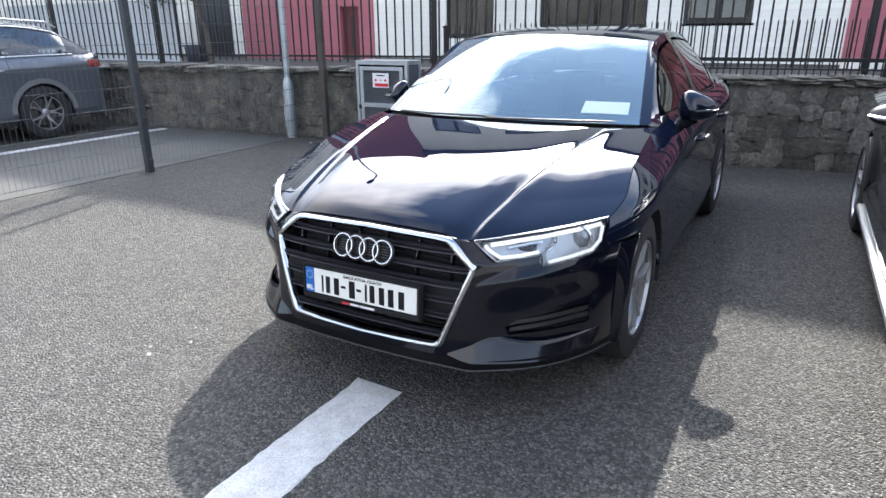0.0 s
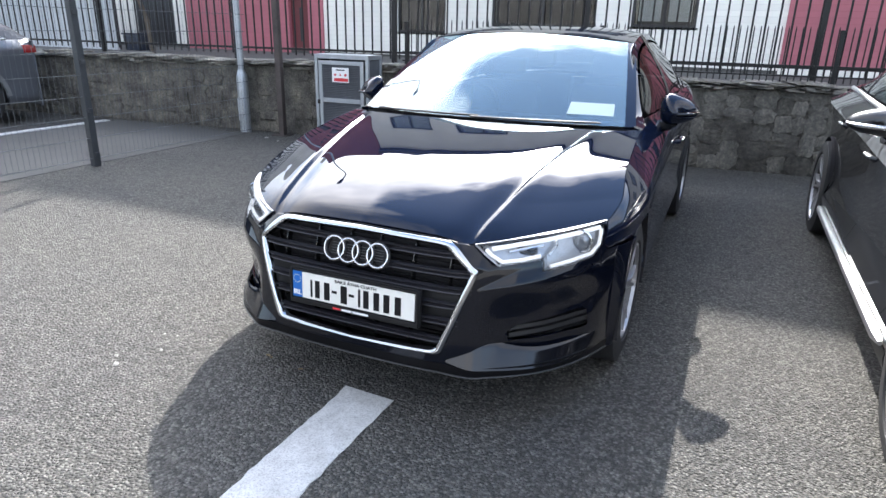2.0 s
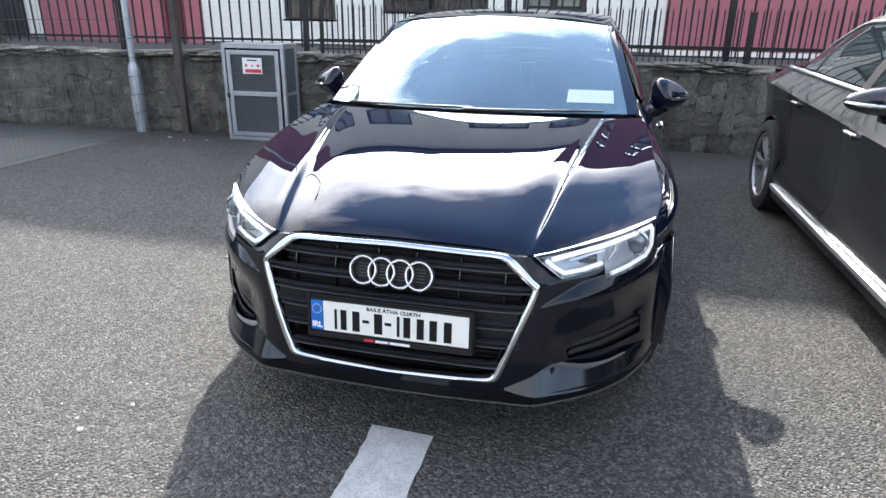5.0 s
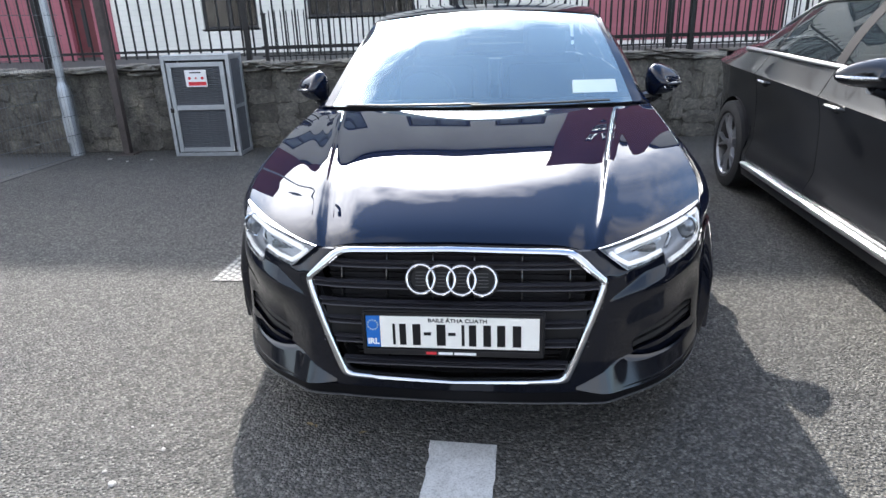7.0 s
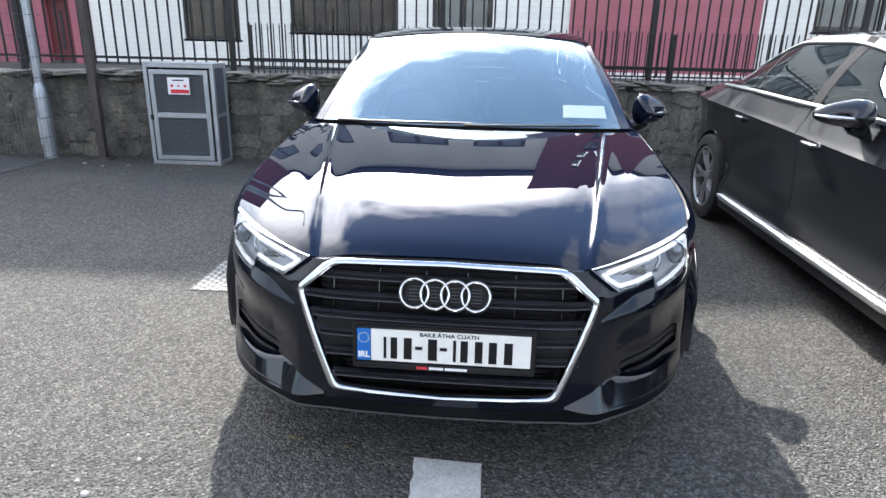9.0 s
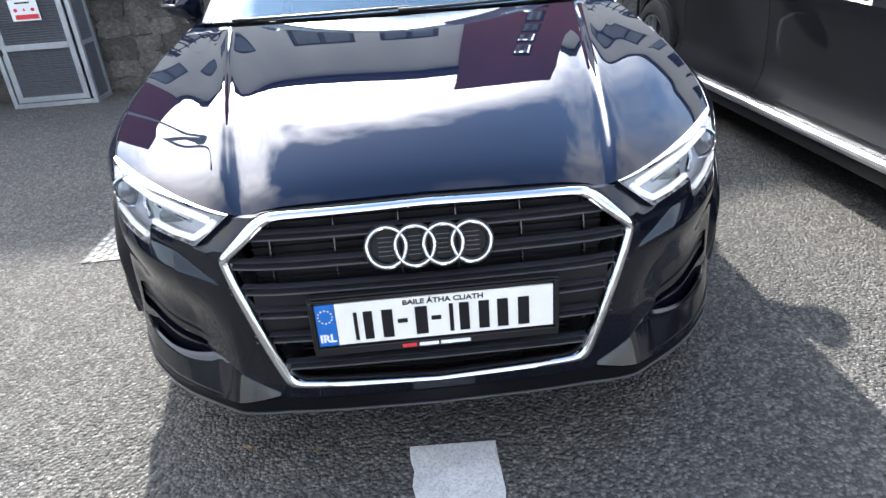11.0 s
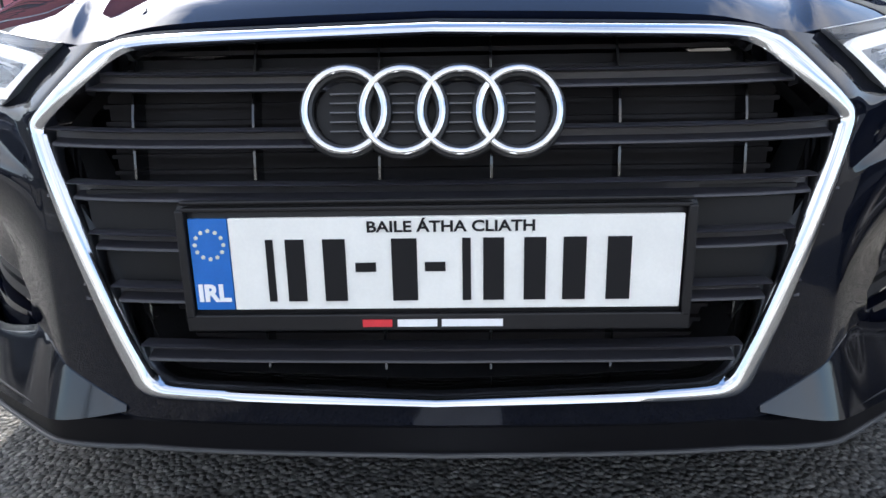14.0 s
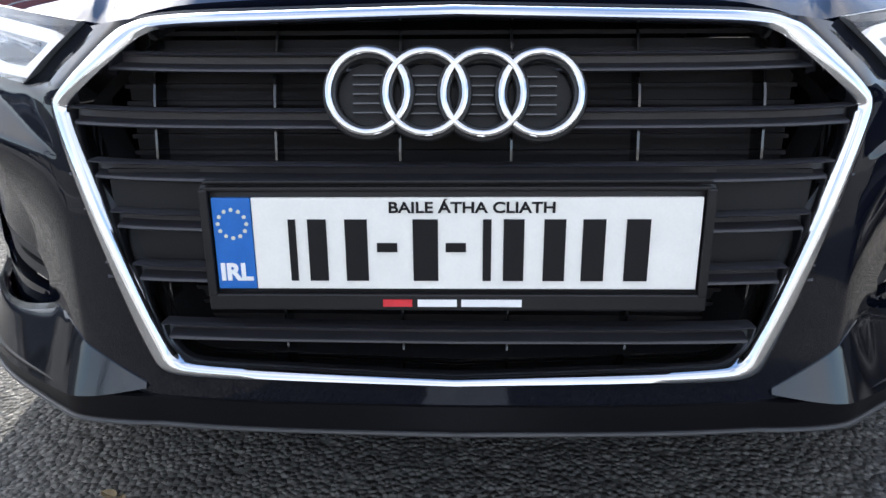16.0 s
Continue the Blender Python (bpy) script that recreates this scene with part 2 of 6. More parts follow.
M_ASPHALT = asphalt()
M_PATH = simple("concrete_path", (0.078, 0.077, 0.073), 0.85, var=0.18, scale=1.2, bumpy=0.4)
M_LINE = line_paint()
M_STONE = stone_mat("rubble_stone", (0.12, 0.115, 0.107), (0.30, 0.290, 0.272))
M_MORTAR = stone_mat("wall_mortar", (0.10, 0.096, 0.087), (0.13, 0.124, 0.112), 4.0)
M_COPING = stone_mat("coping_stone", (0.26, 0.25, 0.23), (0.46, 0.45, 0.42))
M_BLACKIRON = simple("black_iron", (0.012, 0.012, 0.013), 0.45, 0.3, scale=3)
M_GALV = simple("galvanised_steel", (0.42, 0.45, 0.48), 0.42, 0.75, var=0.22, scale=6)
M_MESHWIRE = simple("grey_mesh_wire", (0.13, 0.14, 0.15), 0.5, 0.4)
M_FENCEPOST = simple("dark_grey_steel", (0.06, 0.065, 0.07), 0.5, 0.4, var=0.2, scale=6)
M_BROWNPOST = simple("rusty_brown_post", (0.075, 0.062, 0.058), 0.7, 0.2, var=0.4, scale=5)
M_PAINT = car_paint("black_car_paint", (0.0030, 0.0058, 0.0170), 0.0, 0.5)
M_BUMPER = car_paint("black_bumper_paint", (0.0028, 0.0038, 0.008), 0.0, 0.4, 0.10, 1.46)
M_BLADE = car_paint("satin_bumper_blade", (0.0045, 0.005, 0.0075), 0.0, 0.4, 0.20, 1.56)
M_GREYPAINT = car_paint("dark_grey_paint", (0.015, 0.016, 0.019), 0.8, 0.4)
M_SUVPAINT = car_paint("slate_grey_paint", (0.10, 0.108, 0.125), 0.8, 0.4)
M_CHROME = simple("chrome", (0.60, 0.62, 0.65), 0.07, 1.0, var=0.03, scale=10)
M_SATIN = simple("satin_aluminium", (0.62, 0.63, 0.64), 0.28, 1.0, var=0.05, scale=10)
M_PLASTIC = simple("black_plastic", (0.014, 0.014, 0.015), 0.42, scale=20, bumpy=0.1)
M_PLASTICGLOSS = simple("gloss_black_plastic", (0.008, 0.008, 0.009), 0.12, coat=0.6, scale=12)
M_RUBBER = simple("tyre_rubber", (0.018, 0.018, 0.019), 0.75, var=0.3, scale=12, bumpy=0.2)
M_DARK = simple("dark_cavity", (0.026, 0.025, 0.027), 0.85, spec=0.15)
M_BRIGHT = simple("polished_trim", (0.82, 0.83, 0.85), 0.34, 1.0, var=0.05, scale=10)
M_DISC = simple("brake_disc_steel", (0.12, 0.115, 0.11), 0.45, 0.7, var=0.2, scale=20)
M_RIM = simple("silver_alloy", (0.42, 0.42, 0.43), 0.38, 0.85, var=0.08, scale=12)
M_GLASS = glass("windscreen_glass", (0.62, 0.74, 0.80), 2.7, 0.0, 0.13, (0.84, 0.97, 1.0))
M_SIDEGLASS = glass("tinted_side_glass", (0.22, 0.25, 0.25), 1.55)
M_CLEARSIDE = glass("clear_side_glass", (0.50, 0.55, 0.55), 1.95, 0.0, 0.015)
M_LAMPGLASS = glass("headlamp_cover", (0.95, 0.96, 0.97), 1.5)
M_SEAT = simple("black_seat_fabric", (0.02, 0.02, 0.022), 0.85, bumpy=0.3, scale=25)
M_DASH = simple("dashboard_grey", (0.022, 0.024, 0.028), 0.6, bumpy=0.2, scale=30)
M_WHITEWALL = cladding("white_cladding", (0.88, 0.86, 0.80), 0.15, 6.0)
M_REDWALL = cladding("red_cladding", (0.42, 0.135, 0.165), 0.15, 6.0)
M_CREAM = cladding("cream_render", (0.84, 0.81, 0.74), 3.0, 6.0)
M_REDBRICK = cladding("dark_red_render", (0.25, 0.075, 0.075), 0.225, 0.45)
M_WINFRAME = simple("dark_window_frame", (0.02, 0.02, 0.024), 0.4)
M_ROOMBOARD = simple("room_shade", (0.05, 0.05, 0.05), 0.9)
M_PLATEWHITE = simple("plate_white", (0.80, 0.79, 0.74), 0.35, var=0.04, scale=25)
M_PLATEBLUE = simple("plate_blue", (0.010, 0.13, 0.46), 0.35, var=0.08, scale=30)
M_INK = simple("black_ink", (0.009, 0.0085, 0.0095), 0.6, spec=0.2)
M_RED = simple("red_print", (0.62, 0.03, 0.04), 0.5)
M_WHITE = simple("white_print", (0.82, 0.82, 0.82), 0.5, var=0.03)
M_YELLOW = simple("yellow_print", (0.62, 0.63, 0.50), 0.5)


# ---- mesh helpers ----
def mesh_ob(name, verts, faces, mat, parent=None, label="", smooth=True, auto=35):
    me = bpy.data.meshes.new(name)
    me.from_pydata([tuple(v) for v in verts], [], [tuple(f) for f in faces])
    me.validate()
    me.materials.append(mat)
    if smooth:
        me.polygons.foreach_set("use_smooth", [True] * len(me.polygons))
        me.set_sharp_from_angle(angle=radians(auto))
    ob = new(name, me)
    ob.parent = parent
    if label:
        ob["label"] = label
    return ob


def part(name, bm, mat, parent=None, label="", smooth=False, auto=35):
    """One mesh object from a bmesh, under a thing or a part."""
    me = bpy.data.meshes.new(name)
    bm.normal_update()
    bm.to_mesh(me)
    bm.free()
    me.materials.append(mat)
    if smooth:
        me.polygons.foreach_set("use_smooth", [True] * len(me.polygons))
        me.set_sharp_from_angle(angle=radians(auto))
    ob = new(name, me)
    ob.parent = parent
    if label:
        ob["label"] = label
    return ob


def thing(name, label, category, place=None, group="", kind=""):
    ob = new(name)
    ob.empty_display_size = 0.2
    if place is not None:
        ob.matrix_basis = place
    return tagged(ob, label, category, group, kind)


def box(bm, x0, x1, y0, y1, z0, z1, bevel=0.0):
    m = Matrix.Translation(((x0 + x1) / 2, (y0 + y1) / 2, (z0 + z1) / 2)) @ Matrix.Diagonal((x1 - x0, y1 - y0, z1 - z0, 1))
    r = bmesh.ops.create_cube(bm, size=1.0, matrix=m)
    if bevel:
        es = {e for v in r["verts"] for e in v.link_edges}
        bmesh.ops.bevel(bm, geom=list(es), offset=bevel, segments=2, affect="EDGES", profile=0.5)
    return bm


def boxed(name, x0, x1, y0, y1, z0, z1, mat, parent=None, label="", bevel=0.0):
    return part(name, box(bmesh.new(), x0, x1, y0, y1, z0, z1, bevel), mat, parent, label)


def tube(bm, points, radius, sides=10):
    """A round bar through points; radius is one value or one for each point."""
    pts = [Vector(p) for p in points]
    rad = radius if isinstance(radius, (list, tuple)) else [radius] * len(pts)
    rings = []
    for i, p in enumerate(pts):
        d = (pts[min(i + 1, len(pts) - 1)] - pts[max(i - 1, 0)]).normalized()
        a = d.cross(Vector((0, 0, 1)) if abs(d.z) < 0.9 else Vector((1, 0, 0))).normalized()
        b = d.cross(a)
        rings.append([bm.verts.new(p + rad[i] * (math.cos(t) * a + math.sin(t) * b)) for t in [2 * math.pi * k / sides for k in range(sides)]])
    for r, s in zip(rings, rings[1:]):
        for k in range(sides):
            bm.faces.new((r[k], r[(k + 1) % sides], s[(k + 1) % sides], s[k]))
    bm.faces.new(rings[0][::-1])
    bm.faces.new(rings[-1])
    return bm


def pchip(xs, ys):
    """A smooth curve through points that does not overshoot."""
    xs, ys = np.array(xs, float), np.array(ys, float)
    h, d = np.diff(xs), np.diff(ys) / np.diff(xs)
    m = np.zeros(len(xs))
    for k in range(1, len(xs) - 1):
        if d[k - 1] * d[k] > 0:
            w1, w2 = 2 * h[k] + h[k - 1], h[k] + 2 * h[k - 1]
            m[k] = (w1 + w2) / (w1 / d[k - 1] + w2 / d[k])
    m[0], m[-1] = d[0], d[-1]

    def f(x):
        x = np.clip(np.asarray(x, float), xs[0], xs[-1])
        k = np.clip(np.searchsorted(xs, x) - 1, 0, len(h) - 1)
        t = (x - xs[k]) / h[k]
        return ((1 + 2 * t) * (1 - t) ** 2) * ys[k] + t * (1 - t) ** 2 * h[k] * m[k] + t * t * (3 - 2 * t) * ys[k + 1] + t * t * (t - 1) * h[k] * m[k + 1]

    return f


def flow(*pairs):
    """A spline through points with no kink in its bend (natural ends)."""
    xs, ys = np.array([p[0] for p in pairs], float), np.array([p[1] for p in pairs], float)
    n, h = len(xs), np.diff(xs)
    a, r = np.eye(n), np.zeros(n)
    for k in range(1, n - 1):
        a[k, k - 1 : k + 2] = h[k - 1], 2 * (h[k - 1] + h[k]), h[k]
        r[k] = 6 * ((ys[k + 1] - ys[k]) / h[k] - (ys[k] - ys[k - 1]) / h[k - 1])
    m = np.linalg.solve(a, r)

    def f(x):
        x = np.clip(np.asarray(x, float), xs[0], xs[-1])
        k = np.clip(np.searchsorted(xs, x) - 1, 0, n - 2)
        p, q = xs[k + 1] - x, x - xs[k]
        return m[k] * p ** 3 / (6 * h[k]) + m[k + 1] * q ** 3 / (6 * h[k]) + (ys[k] / h[k] - m[k] * h[k] / 6) * p + (ys[k + 1] / h[k] - m[k + 1] * h[k] / 6) * q

    return f


def curve(*pairs):
    return pchip([p[0] for p in pairs], [p[1] for p in pairs])


def grid_faces(n, m, flip=False):
    f = []
    for i in range(n - 1):
        for j in range(m - 1):
            q = (i * m + j, (i + 1) * m + j, (i + 1) * m + j + 1, i * m + j + 1)
            f.append(q[::-1] if flip else q)
    return f


def sheet(name, P, mat, parent, label="", thick=0.0, mirror=False, auto=35, core=(0, 2.3, 0.6)):
    """A skin from a grid of points P[i][j] that faces away from core; thick gives it a rim that turns inward."""
    P = np.array(P, float)
    if mirror:
        P = P * (-1, 1, 1)
    n, m, _ = P.shape
    away = np.cross(np.gradient(P, axis=0), np.gradient(P, axis=1))
    flip = float((away * (P - np.array(core))).sum()) < 0
    verts = P.reshape(-1, 3).tolist()
    faces = grid_faces(n, m, flip)
    if thick:
        du, dv = np.gradient(P, axis=0), np.gradient(P, axis=1)
        nor = np.cross(du, dv)
        nor /= np.linalg.norm(nor, axis=2, keepdims=True) + 1e-12
        if flip:
            nor = -nor
        rim = [(i, 0) for i in range(n)] + [(n - 1, j) for j in range(1, m)] + [(i, m - 1) for i in range(n - 2, -1, -1)] + [(0, j) for j in range(m - 2, 0, -1)]
        base = len(verts)
        for i, j in rim:
            verts.append((P[i, j] - thick * nor[i, j]).tolist())
        for k in range(len(rim)):
            a, b = rim[k], rim[(k + 1) % len(rim)]
            q = (a[0] * m + a[1], b[0] * m + b[1], base + (k + 1) % len(rim), base + k)
            faces.append(q if flip else q[::-1])
    return mesh_ob(name, verts, faces, mat, parent, label, auto=auto)


def lathe(name, profile, mat, parent, label="", sides=48, auto=35):
    """Turned round the x axis: profile of (x, r)."""
    v, f = [], []
    for x, r in profile:
        v += [(x, r * math.cos(2 * math.pi * k / sides), r * math.sin(2 * math.pi * k / sides)) for k in range(sides)]
    for i in range(len(profile) - 1):
        for k in range(sides):
            f.append((i * sides + k, i * sides + (k + 1) % sides, (i + 1) * sides + (k + 1) % sides, (i + 1) * sides + k))
    return mesh_ob(name, v, f, mat, parent, label, auto=auto)


# ---- ground ----
def ground_sheet():
    bm = bmesh.new()
    bmesh.ops.create_grid(bm, x_segments=8, y_segments=8, size=400)
    ob = part("ground", bm, M_ASPHALT)
    return tagged(ob, "worn grey asphalt of a car park with pale chippings", "ground", kind="structure")


ground_sheet()


def raised_yard():
    ob = boxed("yard", -60, 40, 5.75, 60, -0.2, 0.42, M_PATH)
    return tagged(ob, "raised concrete yard behind the stone wall", "pavement", kind="structure")


raised_yard()


def closing_walls():
    """Unseen plain walls, added to close the car park behind and beside the view."""
    for name, x0, x1, y0, y1, h in (("wall_front", -48, 48, -30.4, -30, 5.5), ("wall_side_west", -48.4, -48, -30, 60, 5.5), ("wall_side_east", 48, 48.4, -30, 60, 5.5)):
        ob = boxed(name, x0, x1, y0, y1, 0, h, M_FARWALL)
        tagged(ob, "plain pale rendered wall added out of view", "wall", kind="structure")


M_FARWALL = simple("grey_render", (0.22, 0.218, 0.21), 0.9, var=0.3, scale=0.3)
closing_walls()


def ragged_strip(name, x0, x1, y0, y1, z, mat, n=60, rag=0.006, seed=3):
    """A flat painted strip with uneven long edges."""
    rng = random.Random(seed)
    bm = bmesh.new()
    rows = []
    for i in range(n + 1):
        y = y0 + (y1 - y0) * i / n
        rows.append([bm.verts.new((x + rng.uniform(-rag, rag), y + (rng.uniform(-rag, rag) if i in (0, n) else 0), zz)) for x, zz in ((x0, 0.0), (x0, z), ((x0 + x1) / 2, z), (x1, z), (x1, 0.0))])
    for a, b in zip(rows, rows[1:]):
        for k in range(4):
            bm.faces.new((a[k], a[k + 1], b[k + 1], b[k]))
    for r in (rows[0], rows[-1]):
        bm.faces.new(r)
    bmesh.ops.recalc_face_normals(bm, faces=bm.faces)
    return part(name, bm, mat)


bay_line = ragged_strip("bay_line", -0.0885, 0.128, -2.4, 0.078, 0.004, M_LINE)
tagged(bay_line, "worn white painted parking bay line on asphalt", "road marking", kind="structure")
foot = boxed("footpath", -7.0, -4.66, -14, 4.75, -0.05, 0.006, M_PATH)
tagged(foot, "pale concrete footpath beyond the mesh fence", "pavement", kind="structure")
kerb = boxed("kerb", -7.12, -7.0, -14, 4.6, -0.05, 0.02, M_LINE, bevel=0.006)
tagged(kerb, "white painted kerb edge", "kerb", kind="structure")


def tactile_patch():
    """A small drain grid of pale cells set in the asphalt."""
    t = thing("drain_cover", "pale grey drain cover with rows of small cells", "drain cover", pose(-1.27, 1.64, 0, 0, 0, 2))
    boxed("frame", -0.24, 0.24, -0.24, 0.24, -0.02, 0.004, M_PLASTIC, t)
    bm = bmesh.new()
    for i in range(13):
        for j in range(9):
            x, y = -0.215 + 0.036 * i, -0.215 + 0.053 * j + (0.026 if i % 2 else 0)
            if y < 0.225:
                bmesh.ops.create_cone(bm, cap_ends=True, segments=6, radius1=0.0165, radius2=0.0145, depth=0.006, matrix=Matrix.Translation((x, y, 0.005)) @ Matrix.Diagonal((1, 1.35, 1, 1)))
    part("hole_grid", bm, M_DRAIN, t)
    return t


M_DRAIN = simple("scuffed_pale_plastic", (0.27, 0.27, 0.255), 0.6, var=0.35, scale=12)
tactile_patch()

# ---- stone wall with railings ----
WALL_M = pose(0, 5.47, 0, 0, 0, 5.14)


def rough_block(seed, depth=0.5, edge_in=0.78, corner_in=0.84):
    """A unit stone, x and z from -0.5 to 0.5, face at y = -depth, with a hewn face and worn corners."""
    rng = random.Random(seed)
    n = 5
    v, f = [], []
    for i in range(n):
        for j in range(n):
            x, z = -0.5 + i / (n - 1), -0.5 + j / (n - 1)
            edge = i in (0, n - 1) or j in (0, n - 1)
            corner = i in (0, n - 1) and j in (0, n - 1)
            x2 = x * (corner_in if corner else 1.0) + rng.uniform(-0.07, 0.07)
            z2 = z * (corner_in if corner else 1.0) + rng.uniform(-0.08, 0.08)
            v.append((x2, -depth * (edge_in if edge else 1.0) + rng.uniform(-0.30, 0.30) * depth, z2))
    f += grid_faces(n, n, True)
    rim = [(i, 0) for i in range(n)] + [(n - 1, j) for j in range(1, n)] + [(i, n - 1) for i in range(n - 2, -1, -1)] + [(0, j) for j in range(n - 2, 0, -1)]
    base = len(v)
    for i, j in rim:
        x, _, z = v[i * n + j]
        v.append((x * 1.03, depth * 0.9, z * 1.03))
    for k in range(len(rim)):
        a, b = rim[k], rim[(k + 1) % len(rim)]
        f.append((a[0] * n + a[1], b[0] * n + b[1], base + (k + 1) % len(rim), base + k))
    f.append(tuple(base + k for k in range(len(rim)))[::-1])
    me = bpy.data.meshes.new("stone")
    me.from_pydata(v, [], f)
    bm = bmesh.new()
    bm.from_mesh(me)
    bmesh.ops.recalc_face_normals(bm, faces=bm.faces)
    bm.to_mesh(me)
    bm.free()
    me.polygons.foreach_set("use_smooth", [True] * len(me.polygons))
    me.set_sharp_from_angle(angle=radians(28))
    return me


def stone_wall():
    t = thing("wall_back", "grey rubble stone boundary wall with rough coping", "wall", WALL_M, kind="structure")
    boxed("core", -16, 14, 0.018, 0.42, 0, 0.86, M_MORTAR, t)
    metas = [rough_block(40 + k) for k in range(9)]
    caps = [rough_block(80 + k, 0.5, 0.9, 0.95) for k in range(9)]
    for me in metas:
        me.materials.append(M_STONE)
    for me in caps:
        me.materials.append(M_COPING)
    rng = random.Random(11)
    near, far = [], []

    def lay(x0, x1, z0, z1):
        """Rubble: a patch is split until its pieces are stone-sized."""
        w, h = x1 - x0, z1 - z0
        if (w > 0.46 or w * h > rng.uniform(0.022, 0.085)) and max(w, h * 1.5) > 0.17:
            k = rng.uniform(0.36, 0.64)
            if w > h * rng.uniform(1.0, 1.7):
                lay(x0, x0 + w * k, z0, z1)
                lay(x0 + w * k, x1, z0, z1)
            else:
                lay(x0, x1, z0, z0 + h * k)
                lay(x0, x1, z0 + h * k, z1)
            return
        m = Matrix.Translation(((x0 + x1) / 2, 0.03, (z0 + z1) / 2)) @ Matrix.Rotation(rng.uniform(-0.16, 0.16), 4, "Y") @ Matrix.Diagonal((w * 1.0 * rng.choice((1, -1)), rng.uniform(0.03, 0.085), h * 0.99, 1))
        (near if -3.9 < x0 < 3.1 else far).append((rng.choice(metas), m))

    x = -15.8
    while x < 13.6:
        w = rng.uniform(0.7, 1.4)
        lay(x, x + w, 0.0, 0.86)
        x += w
    for me, m in near[:300]:
        ob = new("stone", me)
        ob.parent = t
        ob.matrix_basis = m
    verts, faces = [], []
    for me, m in far + near[300:]:
        base = len(verts)
        verts += [m @ v.co for v in me.vertices]
        faces += [tuple(base + i for i in p.vertices) for p in me.polygons]
    rest = mesh_ob("stonework", verts, faces, M_STONE, t, auto=28)
    rest["kind"] = "stuff"
    for z0, lo, hi in ((0.858, 0.016, 0.032), (0.884, 0.016, 0.032), (0.91, 0.016, 0.034)):
        x = -15.9
        while x < 13.8:
            w = rng.uniform(0.10, 0.42)
            if z0 < 0.9 or rng.random() < 0.7:
                ob = new("coping_stone", rng.choice(caps))
                ob.parent = t
                ob.matrix_basis = Matrix.Translation((x + w / 2, 0.20 + rng.uniform(-0.045, 0.03), z0 + rng.uniform(-0.008, 0.012))) @ Matrix.Rotation(rng.uniform(-0.07, 0.07), 4, "Y") @ Matrix.Diagonal((w * 0.96, rng.uniform(0.38, 0.5), rng.uniform(lo, hi) * 1.5, 1))
            x += w


stone_wall()


def railing(name, label, x0, x1, y, z0, z1, step, bar, rails, posts, post_h, post_w, thick=0.014):
    """Upright iron bars between rails, with posts."""
    t = thing(name, label, "railing", WALL_M)
    up = bmesh.new()
    tube(up, [(0, 0, z0), (0, 0, z1 - 0.03), (0, 0, z1)], [bar, bar, bar * 0.3], 6)
    first = part("bar", up, M_BLACKIRON, t)
    first.matrix_basis = Matrix.Translation((x0, y, 0))
    n = int((x1 - x0) / step)
    for k in range(1, n + 1):
        ob = new("bar", first.data)
        ob.parent = t
        ob.matrix_basis = Matrix.Translation((x0 + k * step, y, 0))
    for z in rails:
        boxed("rail", x0 - 0.05, x1 + 0.05, y - 0.02, y + 0.02, z - thick, z + thick, M_BLACKIRON, t)
    for x in posts:
        bm = box(bmesh.new(), x - post_w / 2, x + post_w / 2, y - post_w / 2, y + post_w / 2, 0.80, post_h, 0.004)
        box(bm, x - post_w * 0.65, x + post_w * 0.65, y - post_w * 0.65, y + post_w * 0.65, post_h, post_h + 0.02, 0.004)
        part("post", bm, M_BLACKIRON, t)
    return t


railing("tall_railing", "tall black iron railing of upright bars behind the stone wall", -13.6, 9.0, 0.52, 0.98, 2.55, 0.128, 0.0115, (1.06, 2.42), [-12.6 + 2.42 * k for k in range(9)], 2.6, 0.06)
railing("low_railing", "low black iron picket railing along the wall top", -2.6, 9.0, 0.16, 0.93, 1.47, 0.064, 0.0068, (0.99, 1.09), [-2.6 + 2.32 * k for k in range(6)], 1.42, 0.04, 0.008)


# ---- lamp post, brown post, meter cage ----
def lamp_post(x, y, turn=0.0):
    t = thing("street_lamp", "galvanised steel lamp post with a stout lower sleeve", "street lamp", pose(x, y, 0, 0, 0, turn))
    bm = bmesh.new()
    tube(bm, [(0, 0, 0), (0, 0, 0.68), (0, 0, 0.74), (0, 0, 0.80)], [0.072, 0.072, 0.066, 0.044], 20)
    part("sleeve", bm, M_GALV, t, smooth=True)
    bm = bmesh.new()
    tube(bm, [(0, 0, 0.75), (0, 0, 3.2), (0, 0, 5.2), (0, -0.06, 5.34), (0, -0.2, 5.42), (0, -0.5, 5.45)], [0.042, 0.036, 0.030, 0.026, 0.024, 0.024], 16)
    part("column", bm, M_GALV, t, smooth=True)
    bm = bmesh.new()
    tube(bm, [(0, -0.46, 5.45), (0, -0.55, 5.45), (0, -0.78, 5.44), (0, -0.88, 5.43)], [0.025, 0.06, 0.075, 0.03], 14)
    part("lantern", bm, M_PLASTIC, t, "grey lantern head", smooth=True)
    boxed("door", -0.045, 0.045, -0.076, -0.068, 0.15, 0.45, M_GALV, t, bevel=0.003)
    return t


lamp_post(-4.78, 4.90, 8)


def brown_post():
    t = thing("steel_post", "dark brown steel post standing against the wall", "post", pose(-4.18, 4.92, 0, 0, 0, 5))
    boxed("shaft", -0.038, 0.038, -0.038, 0.038, 0, 2.3, M_BROWNPOST, t, bevel=0.006)
    boxed("foot_plate", -0.1, 0.1, -0.1, 0.1, 0, 0.012, M_BROWNPOST, t)
    return t


brown_post()


